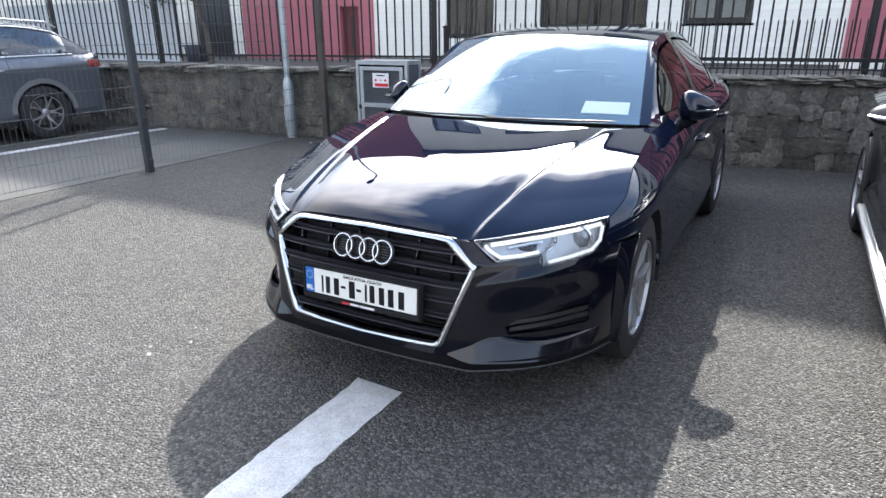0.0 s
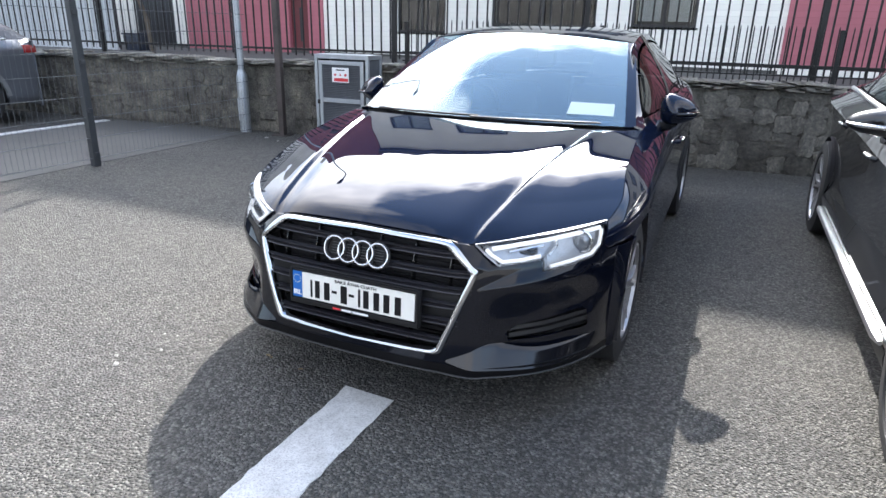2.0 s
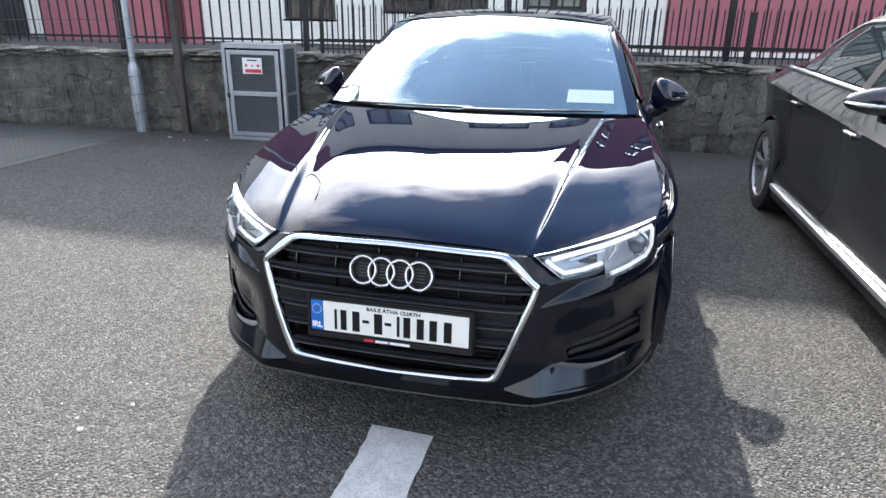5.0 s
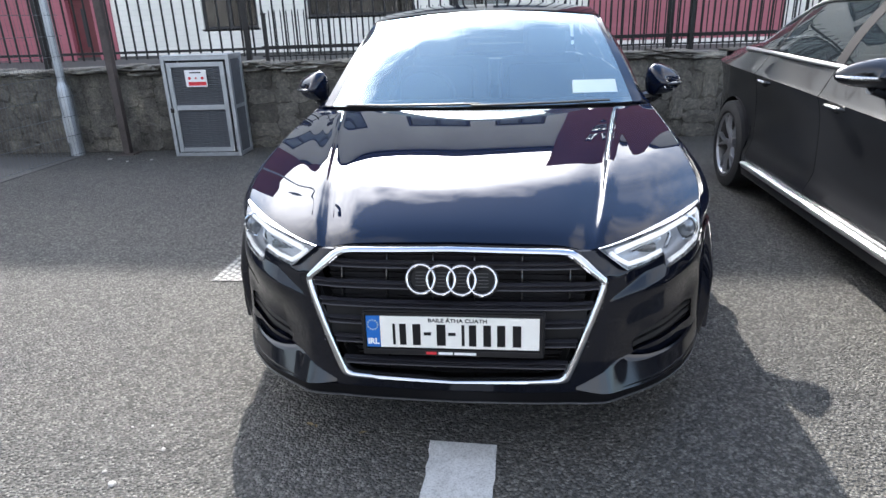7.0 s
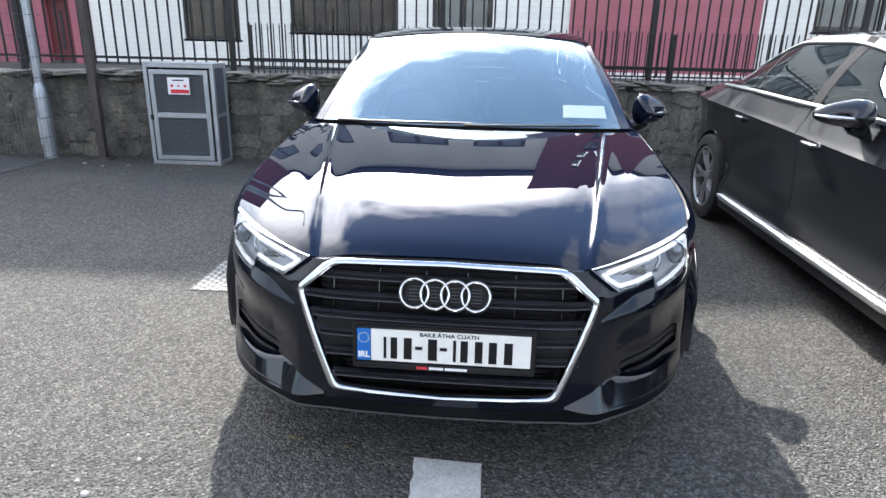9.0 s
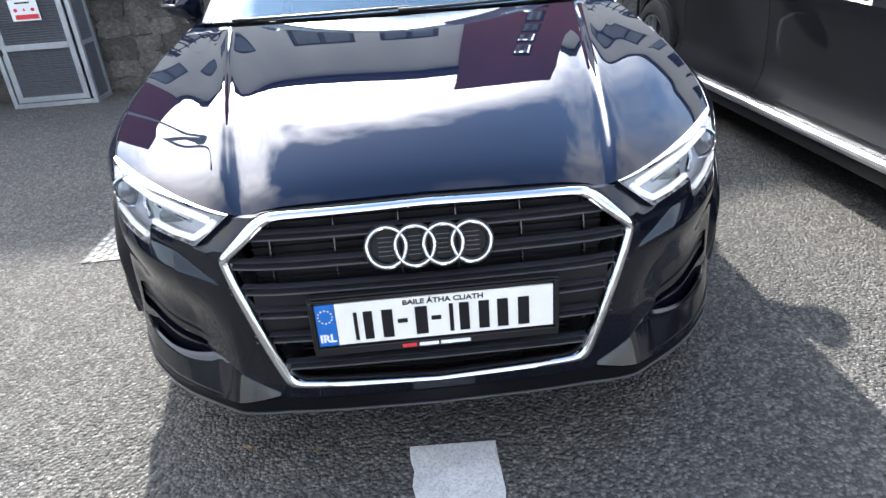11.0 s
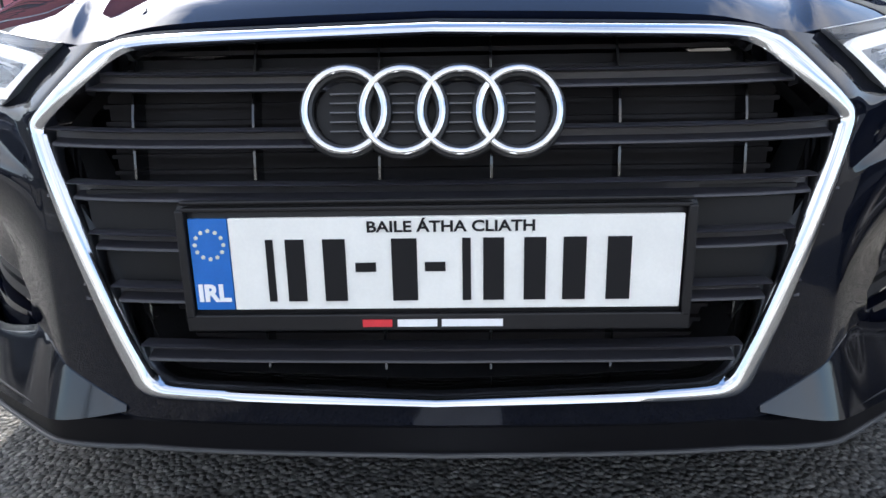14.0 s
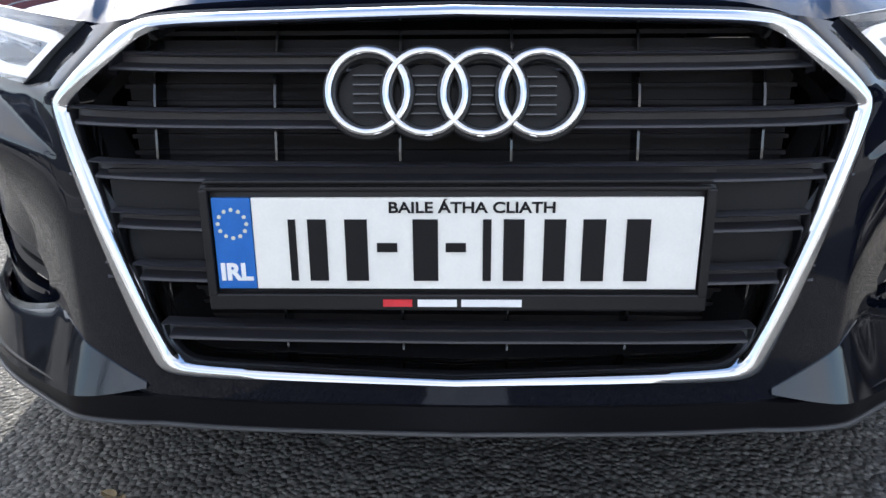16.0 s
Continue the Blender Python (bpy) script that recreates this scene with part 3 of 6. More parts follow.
def meter_cage():
    w, d, h = 0.70, 0.30, 1.04
    t = thing("gas_cage", "grey galvanised gas cage with louvred door and warning sign", "cage", pose(-3.16, 4.80, 0, 0, 0, 1.5))
    # frame bars: uprights and rails
    for x in (-w / 2, w / 2):
        for y in (0, d):
            boxed("upright", x - 0.02, x + 0.02, y - 0.02, y + 0.02, 0, h, M_GALV, t, bevel=0.003)
    for z in (0.02, h - 0.02):
        for y in (0, d):
            boxed("rail", -w / 2 + 0.02, w / 2 - 0.02, y - 0.018, y + 0.018, z - 0.02, z + 0.02, M_GALV, t, bevel=0.003)
        for x in (-w / 2, w / 2):
            boxed("rail", x - 0.018, x + 0.018, 0.02, d - 0.02, z - 0.02, z + 0.02, M_GALV, t, bevel=0.003)
    for x in (-w / 2, w / 2):
        boxed("rail", x - 0.015, x + 0.015, 0.02, d - 0.02, 0.50, 0.535, M_GALV, t)
        boxed("side_panel", x - 0.004, x + 0.004, 0.02, d - 0.02, 0.04, h - 0.04, M_CAGEMESH, t, "grey perforated steel sheet")
    boxed("back_panel", -w / 2 + 0.02, w / 2 - 0.02, d - 0.004, d + 0.004, 0.04, h - 0.04, M_CAGEMESH, t)
    boxed("top", -w / 2 - 0.02, w / 2 + 0.02, -0.025, d + 0.02, h, h + 0.012, M_GALV, t, "galvanised top sheet", bevel=0.003)
    # door
    door = boxed("door", -w / 2 + 0.06, w / 2 - 0.06, -0.008, 0.004, 0.075, h - 0.085, M_CAGEMESH, t, "louvred cage door")
    for x0, x1, z0, z1 in ((-0.31, -0.262, 0.05, h - 0.06), (0.262, 0.31, 0.05, h - 0.06), (-0.262, 0.262, 0.05, 0.095), (-0.262, 0.262, h - 0.105, h - 0.06), (-0.262, 0.262, 0.495, 0.545)):
        boxed("door_frame", x0, x1, -0.03, -0.004, z0, z1, M_GALV, door, bevel=0.003)
    slat = box(bmesh.new(), -0.262, 0.262, -0.004, 0.004, -0.006, 0.006)
    bmesh.ops.rotate(slat, verts=slat.verts, cent=(0, 0, 0), matrix=Matrix.Rotation(radians(35), 3, "X"))
    first = part("louvre", slat, M_CAGELOUVRE, door)
    first.matrix_basis = Matrix.Translation((0, -0.014, 0.11))
    for k in range(1, 42):
        z = 0.11 + 0.0205 * k
        if 0.49 < z < 0.55:
            continue
        ob = new("louvre", first.data)
        ob.parent = door
        ob.matrix_basis = Matrix.Translation((0, -0.014, z))
    boxed("latch", -0.335, -0.30, -0.04, -0.02, 0.47, 0.52, M_PLASTIC, t, bevel=0.004)
    sign = boxed("warning_sign", -0.115, 0.115, -0.038, -0.032, 0.735, 0.905, M_WHITE, door, "white warning sign with a red band")
    boxed("red_band", -0.085, 0.105, -0.0405, -0.038, 0.748, 0.785, M_RED, sign)
    for k, x in enumerate((-0.07, 0.0, 0.07)):
        bm = bmesh.new()
        bmesh.ops.create_cone(bm, cap_ends=True, segments=3 if k == 1 else 16, radius1=0.015, radius2=0.015, depth=0.003, matrix=Matrix.Translation((x, -0.0395, 0.822)) @ Matrix.Rotation(radians(90), 4, "X"))
        part("symbol", bm, M_RED, sign)
    boxed("text_bar", -0.06, 0.06, -0.0405, -0.038, 0.872, 0.884, M_INK, sign)
    # small meters inside
    for x in (-0.1, 0.09):
        boxed("meter", x - 0.06, x + 0.06, 0.08, 0.2, 0.14, 0.36, M_SATIN, t, "grey metal meter", bevel=0.015)
    return t


M_CAGEMESH = simple("perforated_grey_sheet", (0.12, 0.13, 0.145), 0.55, 0.5, var=0.2, scale=30)
M_CAGELOUVRE = simple("louvre_grey", (0.16, 0.17, 0.185), 0.5, 0.6, var=0.2, scale=30)
meter_cage()


# ---- mesh fence ----
def mesh_fence():
    t = thing("mesh_fence", "grey welded wire mesh fence with steel posts", "fence", pose(-4.6, 0, 0, 0, 0, -1.0))
    posts = [-7.45, -4.15, -0.85, 2.45]
    for y in posts:
        bm = box(bmesh.new(), -0.034, 0.034, y - 0.034, y + 0.034, 0, 2.05, 0.004)
        box(bm, -0.04, 0.04, y - 0.04, y + 0.04, 2.05, 2.07, 0.003)
        for z in (0.12, 0.55, 1.0, 1.45, 1.9):
            box(bm, 0.034, 0.052, y - 0.025, y + 0.025, z - 0.02, z + 0.02, 0.003)
        part("post", bm, M_FENCEPOST, t)
    ends = [-10.75] + posts + [4.75]
    for a, b in zip(ends, ends[1:]):
        bm = bmesh.new()
        y = a + 0.05
        while y < b - 0.04:
            box(bm, -0.001, 0.001, y - 0.001, y + 0.001, 0.05, 2.0)
            y += 0.052
        for z in (0.08, 0.28, 0.48, 0.68, 0.88, 1.08, 1.28, 1.48, 1.68, 1.88, 1.98):
            box(bm, 0.0015, 0.0065, a + 0.03, b - 0.03, z - 0.0025, z + 0.0025)
        part("mesh_panel", bm, M_MESHWIRE, t)
    return t


mesh_fence()


# ---- building ----
BY = 17.2


def window_unit(parent, x0, x1, z0, z1, y, mullions=1, blind_sheen=False):
    w = thing("window", "", "", None)
    w.parent = parent
    del_keys = [k for k in w.keys()]
    for k in del_keys:
        del w[k]
    fr = 0.07
    bm = bmesh.new()
    box(bm, x0, x0 + fr, y - 0.03, y + 0.06, z0, z1)
    box(bm, x1 - fr, x1, y - 0.03, y + 0.06, z0, z1)
    box(bm, x0 + fr, x1 - fr, y - 0.03, y + 0.06, z0, z0 + fr)
    box(bm, x0 + fr, x1 - fr, y - 0.03, y + 0.06, z1 - fr, z1)
    for k in range(mullions):
        xm = x0 + (x1 - x0) * (k + 1) / (mullions + 1)
        box(bm, xm - 0.03, xm + 0.03, y - 0.02, y + 0.05, z0 + fr, z1 - fr)
    part("frame", bm, M_WINFRAME, w)
    boxed("pane", x0 + fr, x1 - fr, y + 0.02, y + 0.03, z0 + fr, z1 - fr, M_PANECLEAR if blind_sheen else M_PANE, w)
    boxed("sill", x0 - 0.05, x1 + 0.05, y - 0.10, y + 0.04, z0 - 0.06, z0, M_WINFRAME, w)
    # dark board close behind the pane; an unlit room's shade in its colour
    boxed("room_board", x0 + fr, x1 - fr, y + 0.5, y + 0.55, z0, z1, M_ROOMBOARD, w)
    # pale boards: blinds, and in the tower strip the sky's reflection as colour
    if blind_sheen:
        xm = (x0 + x1) / 2
        for a, b in ((x0 + 0.16, xm - 0.1), (xm + 0.1, x1 - 0.16)):
            boxed("blind_sheen", a, b, y + 0.07, y + 0.09, z0 + 0.15, z1 - 0.1, M_BLINDSHEEN, w, "pale blind; in the tower strip, sky mirrored in the pane")
    return w


def wall_with_openings(name, x0, x1, z0, z1, y, mat, holes, parent, label="", thick=0.3):
    """A wall slab cut by openings (x0, x1, z0, z1), as a grid of boxes."""
    xs = sorted({x0, x1, *(h[0] for h in holes), *(h[1] for h in holes)})
    zs = sorted({z0, z1, *(h[2] for h in holes), *(h[3] for h in holes)})
    bm = bmesh.new()
    for a, b in zip(xs, xs[1:]):
        run = None
        for c, d in zip(zs, zs[1:]):
            mx, mz = (a + b) / 2, (c + d) / 2
            hole = any(h[0] < mx < h[1] and h[2] < mz < h[3] for h in holes)
            if hole:
                if run:
                    box(bm, a, b, y, y + thick, run[0], run[1])
                run = None
            else:
                run = (run[0] if run else c, d)
        if run:
            box(bm, a, b, y, y + thick, run[0], run[1])
    bmesh.ops.remove_doubles(bm, verts=bm.verts, dist=1e-4)
    return part(name, bm, mat, parent, label)


M_PANECLEAR = glass("clear_window_glass", (0.8, 0.82, 0.82), 1.5)
M_PANE = glass("building_glass", (0.35, 0.38, 0.4), 1.6)


def building():
    t = thing("office_building", "white and red clad building of several storeys with dark windows", "building")
    low = [(-9.13, -7.44, 1.2, 2.7), (-5.93, -2.8, 1.45, 2.9), (-1.83, -0.13, 1.5, 3.0)]
    lowr = [(8.5, 10.3, 1.75, 3.1), (11.6, 13.4, 1.75, 3.1)]
    top = 12.0
    up = [(x, x + w, z, z + 1.5) for z in (4.6, 7.6) for x, w in ((-10.6, 2.0), (-7.6, 2.0), (-3.6, 2.2), (-0.6, 1.8))]
    upr = [(x, x + 1.9, z, z + 1.5) for z in (4.6, 7.6) for x in (8.2, 11.2, 14.2, 17.2, 20.2)]
    wall_with_openings("wall", -11.95, 2.0, 0.3, 3.6, BY, M_WHITEWALL, low, t, "white clad ground floor wall")
    wall_with_openings("wall", -11.95, 2.0, 3.6, top, BY, M_CREAM, up, t, "cream rendered upper wall")
    wall_with_openings("wall", 7.1, 24.0, 0.3, 3.6, BY, M_WHITEWALL, lowr, t, "white clad ground floor wall")
    wall_with_openings("wall", 7.1, 24.0, 3.6, 10.5, BY, M_CREAM, upr, t, "cream rendered upper wall")
    for x0, x1, z0, z1 in low + up + lowr + upr:
        window_unit(t, x0, x1, z0, z1, BY + 0.1, 1, x0 in (-1.83, 8.5) or z0 > 4)
    # red stair tower with a strip of windows
    strip = [(4.15, 5.0, z, z + 0.9) for z in (5.2, 6.3, 7.4, 8.5, 9.6, 10.7)]
    wall_with_openings("wall", 2.0, 7.1, 0.3, 3.6, BY - 0.06, M_REDWALL, [], t, "pink-red clad wall", 0.4)
    wall_with_openings("wall", 2.0, 7.1, 3.6, 14.2, BY - 0.06, M_REDBRICK, strip, t, "dark red tower wall", 0.4)
    for x0, x1, z0, z1 in strip:
        # pale boards behind the tower panes stand for sky mirrored in them
        window_unit(t, x0, x1, z0, z1, BY + 0.1, 0, True)
    # red and white parts towards the left
    wall_with_openings("wall", -18.05, -11.95, 0.3, 3.6, BY - 0.06, M_REDWALL, [(-13.35, -12.55, 0.42, 2.2)], t, "pink-red clad wall", 0.4)
    wall_with_openings("wall", -18.05, -11.95, 3.6, 12.6, BY - 0.06, M_REDBRICK, [], t, "dark red upper wall", 0.4)
    boxed("door", -13.35, -12.55, BY + 0.1, BY + 0.15, 0.42, 2.2, M_REDDOOR, t, "dark red door")
    boxed("door_glass", -13.0, -12.9, BY + 0.08, BY + 0.1, 0.8, 1.9, M_WINFRAME, t)
    wall_with_openings("wall", -18.75, -18.05, 0.3, 3.6, BY, M_WHITEWALL, [], t)
    wall_with_openings("wall", -20.8, -18.75, 0.3, 3.6, BY + 0.1, M_WINFRAME, [], t, "dark panel wall")
    wall_with_openings("wall", -38.0, -20.8, 0.3, 3.6, BY, M_WHITEWALL, [], t)
    wall_with_openings("wall", -38.0, -18.05, 3.6, 9.5, BY, M_CREAM, [], t)
    boxed("roof", -38, 24, BY + 0.45, BY + 14, 9.3, 9.5, M_PLASTIC, t)
    boxed("parapet", -11.95, 2.0, BY - 0.25, BY + 0.35, top, top + 0.3, M_WINFRAME, t, "dark eaves band")
    boxed("parapet", 7.1, 24.0, BY - 0.25, BY + 0.35, 10.5, 10.8, M_WINFRAME, t, "dark eaves band")
    boxed("rear_wall", -38, 24, BY + 13.7, BY + 14, 0.3, 9.3, M_CREAM, t)
    boxed("plinth", -38, 2.0, BY - 0.04, BY - 0.0, 0.3, 0.5, M_PATH, t)
    # white strip whose colour stands for sunlit paving at the wall foot
    boxed("plinth", 2.0, 24, BY - 0.12, BY - 0.065, 0.3, 0.57, M_WHITEWALL, t, "white strip for the sunlit paving at the wall foot")
    return t


M_BLINDSHEEN = simple("pale_blind_sheen", (0.5, 0.52, 0.53), 0.8)
M_REDDOOR = simple("dark_red_door", (0.12, 0.02, 0.025), 0.5)
building()


# ---- left end of the yard: ribbed panels, bin, tree ----
def panel_fence():
    t = thing("panel_fence", "white ribbed metal panel fence at the yard's end", "fence")
    for k in range(9):
        x0 = -28.4 + 1.15 * k
        P = []
        for i in range(47):
            x = x0 + 1.145 * i / 46
            ph = (x * 6.0) % 1.0
            P.append([(x, 14.0 - (0.03 if 0.2 < ph < 0.8 else 0.0), z) for z in (0.55, 1.5, 2.42)])
        sheet("panel", P, M_RIBPANEL, t, thick=0.004, auto=20, core=(-23, 30, 1.5))
    boxed("base_rail", -28.4, -18.05, 13.95, 14.06, 0.42, 0.55, M_RIBPANEL, t)
    boxed("top_rail", -28.4, -18.05, 13.955, 14.05, 2.42, 2.47, M_RIBPANEL, t)
    for x in (-28.3, -24.9, -21.5, -18.12):
        boxed("post", x - 0.04, x + 0.04, 14.06, 14.14, 0.42, 2.45, M_WINFRAME, t)
    return t


def yard_bin():
    t = thing("waste_bin", "low dark blue plastic waste bin by the dark gate", "bin", pose(-16.4, 13.4, 0.42))
    bm = box(bmesh.new(), -0.36, 0.36, -0.28, 0.28, 0.05, 0.52, 0.04)
    for v in bm.verts:
        k = 0.88 + 0.12 * (v.co.z - 0.05) / 0.47
        v.co.x *= k
        v.co.y *= k
    part("body", bm, M_BIN, t, smooth=True)
    part("lid", box(bmesh.new(), -0.39, 0.39, -0.31, 0.30, 0.52, 0.58, 0.025), M_BIN, t, smooth=True)
    for x in (-0.26, 0.26):
        bm = bmesh.new()
        bmesh.ops.create_cone(bm, cap_ends=True, segments=16, radius1=0.06, radius2=0.06, depth=0.05, matrix=Matrix.Translation((x, 0.24, 0.06)) @ Matrix.Rotation(radians(90), 4, "Y"))
        part("wheel", bm, M_RUBBER, t)
    return t


def yard_tree():
    t = thing("tree", "small dark-leaved tree behind the stone wall", "tree", pose(-15.6, 13.2, 0.42))
    rng = random.Random(5)
    bm = bmesh.new()
    tube(bm, [(0, 0, 0), (-0.1, 0.02, 0.9), (-0.45, 0, 1.9), (-0.9, 0.1, 2.7), (-1.3, 0.1, 3.4)], [0.09, 0.075, 0.06, 0.045, 0.02], 9)
    for a, b, c in (((-0.45, 0, 1.9), (-1.2, -0.2, 2.2), (-2.0, -0.3, 2.15)), ((-0.9, 0.1, 2.7), (-1.7, 0.3, 2.8), (-2.3, 0.4, 2.6)), ((-0.6, 0, 2.2), (-0.3, 0.3, 3.0), (0.2, 0.5, 3.4)), ((-1.0, 0.1, 2.8), (-1.2, -0.5, 3.2), (-1.5, -0.8, 3.3))):
        tube(bm, [a, b, c], [0.04, 0.028, 0.012], 7)
    part("trunk", bm, M_BARK, t, smooth=True)
    v, fc = [], []
    tips = [(-2.0, -0.3, 2.1), (-2.3, 0.4, 2.6), (0.2, 0.5, 3.4), (-1.5, -0.8, 3.3), (-1.3, 0.1, 3.5), (-1.6, 0.0, 2.5), (-0.9, 0.0, 3.1), (-2.6, 0.1, 2.3), (-1.1, -0.3, 2.4)]
    for k in range(1500):
        c = Vector(rng.choice(tips)) + Vector((rng.gauss(0, 0.3), rng.gauss(0, 0.28), rng.gauss(0, 0.2)))
        m = Matrix.Rotation(rng.uniform(0, 6.28), 3, "Z") @ Matrix.Rotation(rng.uniform(-1.2, 1.2), 3, "X")
        w, h = rng.uniform(0.02, 0.035), rng.uniform(0.05, 0.085)
        b = len(v)
        v += [c + m @ Vector(p) for p in ((0, -h, 0), (w, 0, 0.008), (0, h, 0), (-w, 0, 0.008))]
        fc += [(b, b + 1, b + 2), (b, b + 2, b + 3)]
    mesh_ob("crown", v, fc, M_LEAF, t, smooth=False)
    return t


M_RIBPANEL = simple("white_ribbed_steel", (0.47, 0.49, 0.51), 0.5, var=0.08, scale=2)
M_BIN = simple("dark_blue_plastic", (0.012, 0.018, 0.035), 0.45)
M_BARK = simple("grey_bark", (0.08, 0.065, 0.05), 0.9, var=0.3, scale=8, bumpy=0.5)
M_LEAF = simple("dark_leaf", (0.035, 0.05, 0.022), 0.6, var=0.35, scale=3)
panel_fence()
yard_bin()
yard_tree()


# ---- cars ----
def curve_cols(y0, y1, hubs, ra, step=0.05):
    """Column places along a side panel, closer where a wheel arch begins."""
    ys = list(np.linspace(y0, y1, max(3, int((y1 - y0) / step) + 1)))
    for h in hubs:
        ys += [h + ra * math.cos(a) for a in np.linspace(0.0, math.pi, 41)]
        ys += [h + ra * 1.0005, h - ra * 1.0005]
    return np.array(sorted({round(y, 5) for y in ys if y0 <= y <= y1} | {y0, y1}))


class CarForm:
    """The curves that a car's skin follows; y runs from nose to tail, x is the half width."""

    def __init__(self, wide, shoulder, top_x, top_z, rail_x, rail_z, mid, hubs, tyre, arch, sill=0.22):
        self.wide, self.shoulder, self.top_x, self.top_z = curve(*wide), curve(*shoulder), flow(*top_x), flow(*top_z)
        self.rail_x, self.rail_z, self.mid = curve(*rail_x), curve(*rail_z), curve(*mid)
        self.hubs, self.tyre, self.arch, self.sill = hubs, tyre, arch, sill
        self.nose, self.shear, self.crease = (0.0, 0.0), None, 1.5
        self.low = curve((0, -0.055), (0.12, -0.016), (0.3, -0.026), (0.7, -0.016), (1, 0))

    def side(self, y, z):
        zs, zt, w = self.shoulder(y), self.top_z(y), self.wide(y)
        s = np.clip((z - self.sill) / (zs - self.sill), 0, 1)
        s2 = np.clip((z - zs) / (zt - zs), 0, 1)
        return np.where(z <= zs, w + self.low(s), w - (w - self.top_x(y)) * s2 ** self.crease)

    def floor(self, y):
        z = self.sill if y > self.nose[0] else self.nose[1]
        for h in self.hubs:
            if abs(y - h) < self.arch:
                z = max(z, self.tyre + math.sqrt(self.arch ** 2 - (y - h) ** 2))
        return z

    def panel(self, y0, y1, rows=26, drop=0.0):
        cols = curve_cols(y0, y1, self.hubs, self.arch)
        P = []
        for y in cols:
            a, b = self.floor(y), float(self.top_z(y)) - drop
            zs = float(self.shoulder(y))
            za = np.linspace(a, max(zs, a + 0.01), rows // 2)
            zz = np.concatenate([za[:-1], np.linspace(za[-1], b, rows - rows // 2 + 1)])
            ys = [y + self.shear(y, z) if self.shear else y for z in zz]
            P.append([(float(self.side(q, z)), q, z) for q, z in zip(ys, zz)])
        return P

    def cabin(self, y, s):
        """Between the belt (s = 0) and the roof rail (s = 1)."""
        bx, bz, rx, rz = self.top_x(y), self.top_z(y), self.rail_x(y), self.rail_z(y)
        bow = 0.025 * math.sin(math.pi * s) * min(1.0, max(0.0, (rz - bz) / 0.3))
        return (float(bx + (rx - bx) * s + bow), y, float(bz + (rz - bz) * s))

    def top(self, u, y, power=2.4, cabin=True):
        xe, ze = (self.rail_x(y), self.rail_z(y)) if cabin else (self.top_x(y), self.top_z(y))
        return (float(u * xe), y, float(ze + (self.mid(y) - ze) * (1 - abs(u) ** power)))

    def skin(self, b1, b2, us, n, power=2.4, cabin=True):
        """Rows of the upper skin between two cross lines b1(u) and b2(u)."""
        return [[self.top(u, b1(u) + (b2(u) - b1(u)) * k / (n - 1), power, cabin) for k in range(n)] for u in us]


def wheel(parent, x, y, r, tyre_w, spokes, mat, sign, rim_r):
    """Tyre, rim and brake disc of one wheel; sign points outward."""
    w = new("wheel")
    w.parent = parent
    w.matrix_basis = Matrix.Translation((x, y, r)) @ Matrix.Diagonal((sign, 1, 1, 1))
    h = tyre_w / 2
    lathe("tyre", [(-h * 0.8, rim_r * 0.98), (-h * 0.98, rim_r * 1.06), (-h, (r + rim_r) / 2), (-h * 0.86, r * 0.985), (-h * 0.6, r), (0, r), (h * 0.6, r), (h * 0.86, r * 0.985), (h, (r + rim_r) / 2), (h * 0.98, rim_r * 1.06), (h * 0.8, rim_r * 0.98), (-h * 0.8, rim_r * 0.98)], M_RUBBER, w)
    lathe("rim", [(-h * 0.75, rim_r * 0.98), (h * 0.82, rim_r * 1.0), (h * 0.92, rim_r * 1.0), (h * 0.92, rim_r * 0.965), (h * 0.78, rim_r * 0.94)], mat, w)
    lathe("barrel", [(h * 0.775, rim_r * 0.945), (h * 0.5, rim_r * 0.90), (-h * 0.7, rim_r * 0.88)], M_DISC, w)
    bm = bmesh.new()
    for k in range(spokes):
        a = 2 * math.pi * k / spokes
        for side in (-1, 1):
            c0, c1 = a + side * 0.12, a + side * 0.22
            pts = []
            for rr, c, xx, wd in ((rim_r * 0.16, a, h * 0.60, 0.022), (rim_r * 0.55, c0, h * 0.80, 0.0115), (rim_r * 0.96, c1, h * 0.80, 0.0105)):
                d = Vector((0, math.cos(c), math.sin(c)))
                n = Vector((0, -math.sin(c), math.cos(c)))
                pts.append([bm.verts.new(d * rr + n * s + Vector((xx + o, 0, 0))) for s, o in ((-wd, -0.02), (-wd * 0.7, 0.006), (wd * 0.7, 0.006), (wd, -0.02))])
            for p, q in zip(pts, pts[1:]):
                for i in range(4):
                    bm.faces.new((p[i], p[(i + 1) % 4], q[(i + 1) % 4], q[i]))
    bmesh.ops.recalc_face_normals(bm, faces=bm.faces)
    part("spokes", bm, mat, w, smooth=True, auto=30)
    lathe("hub_cap", [(h * 0.5, rim_r * 0.26), (h * 0.66, rim_r * 0.22), (h * 0.72, rim_r * 0.15), (h * 0.74, 0.001)], mat, w, sides=24)
    lathe("brake_disc", [(h * 0.05, rim_r * 0.25), (h * 0.05, rim_r * 0.78), (-h * 0.1, rim_r * 0.78), (-h * 0.1, rim_r * 0.25)], M_DISC, w, sides=32)
    lathe("inner_barrel", [(-h * 0.2, 0.02), (-h * 0.2, rim_r * 0.95)], M_DARK, w, sides=32)
    return w


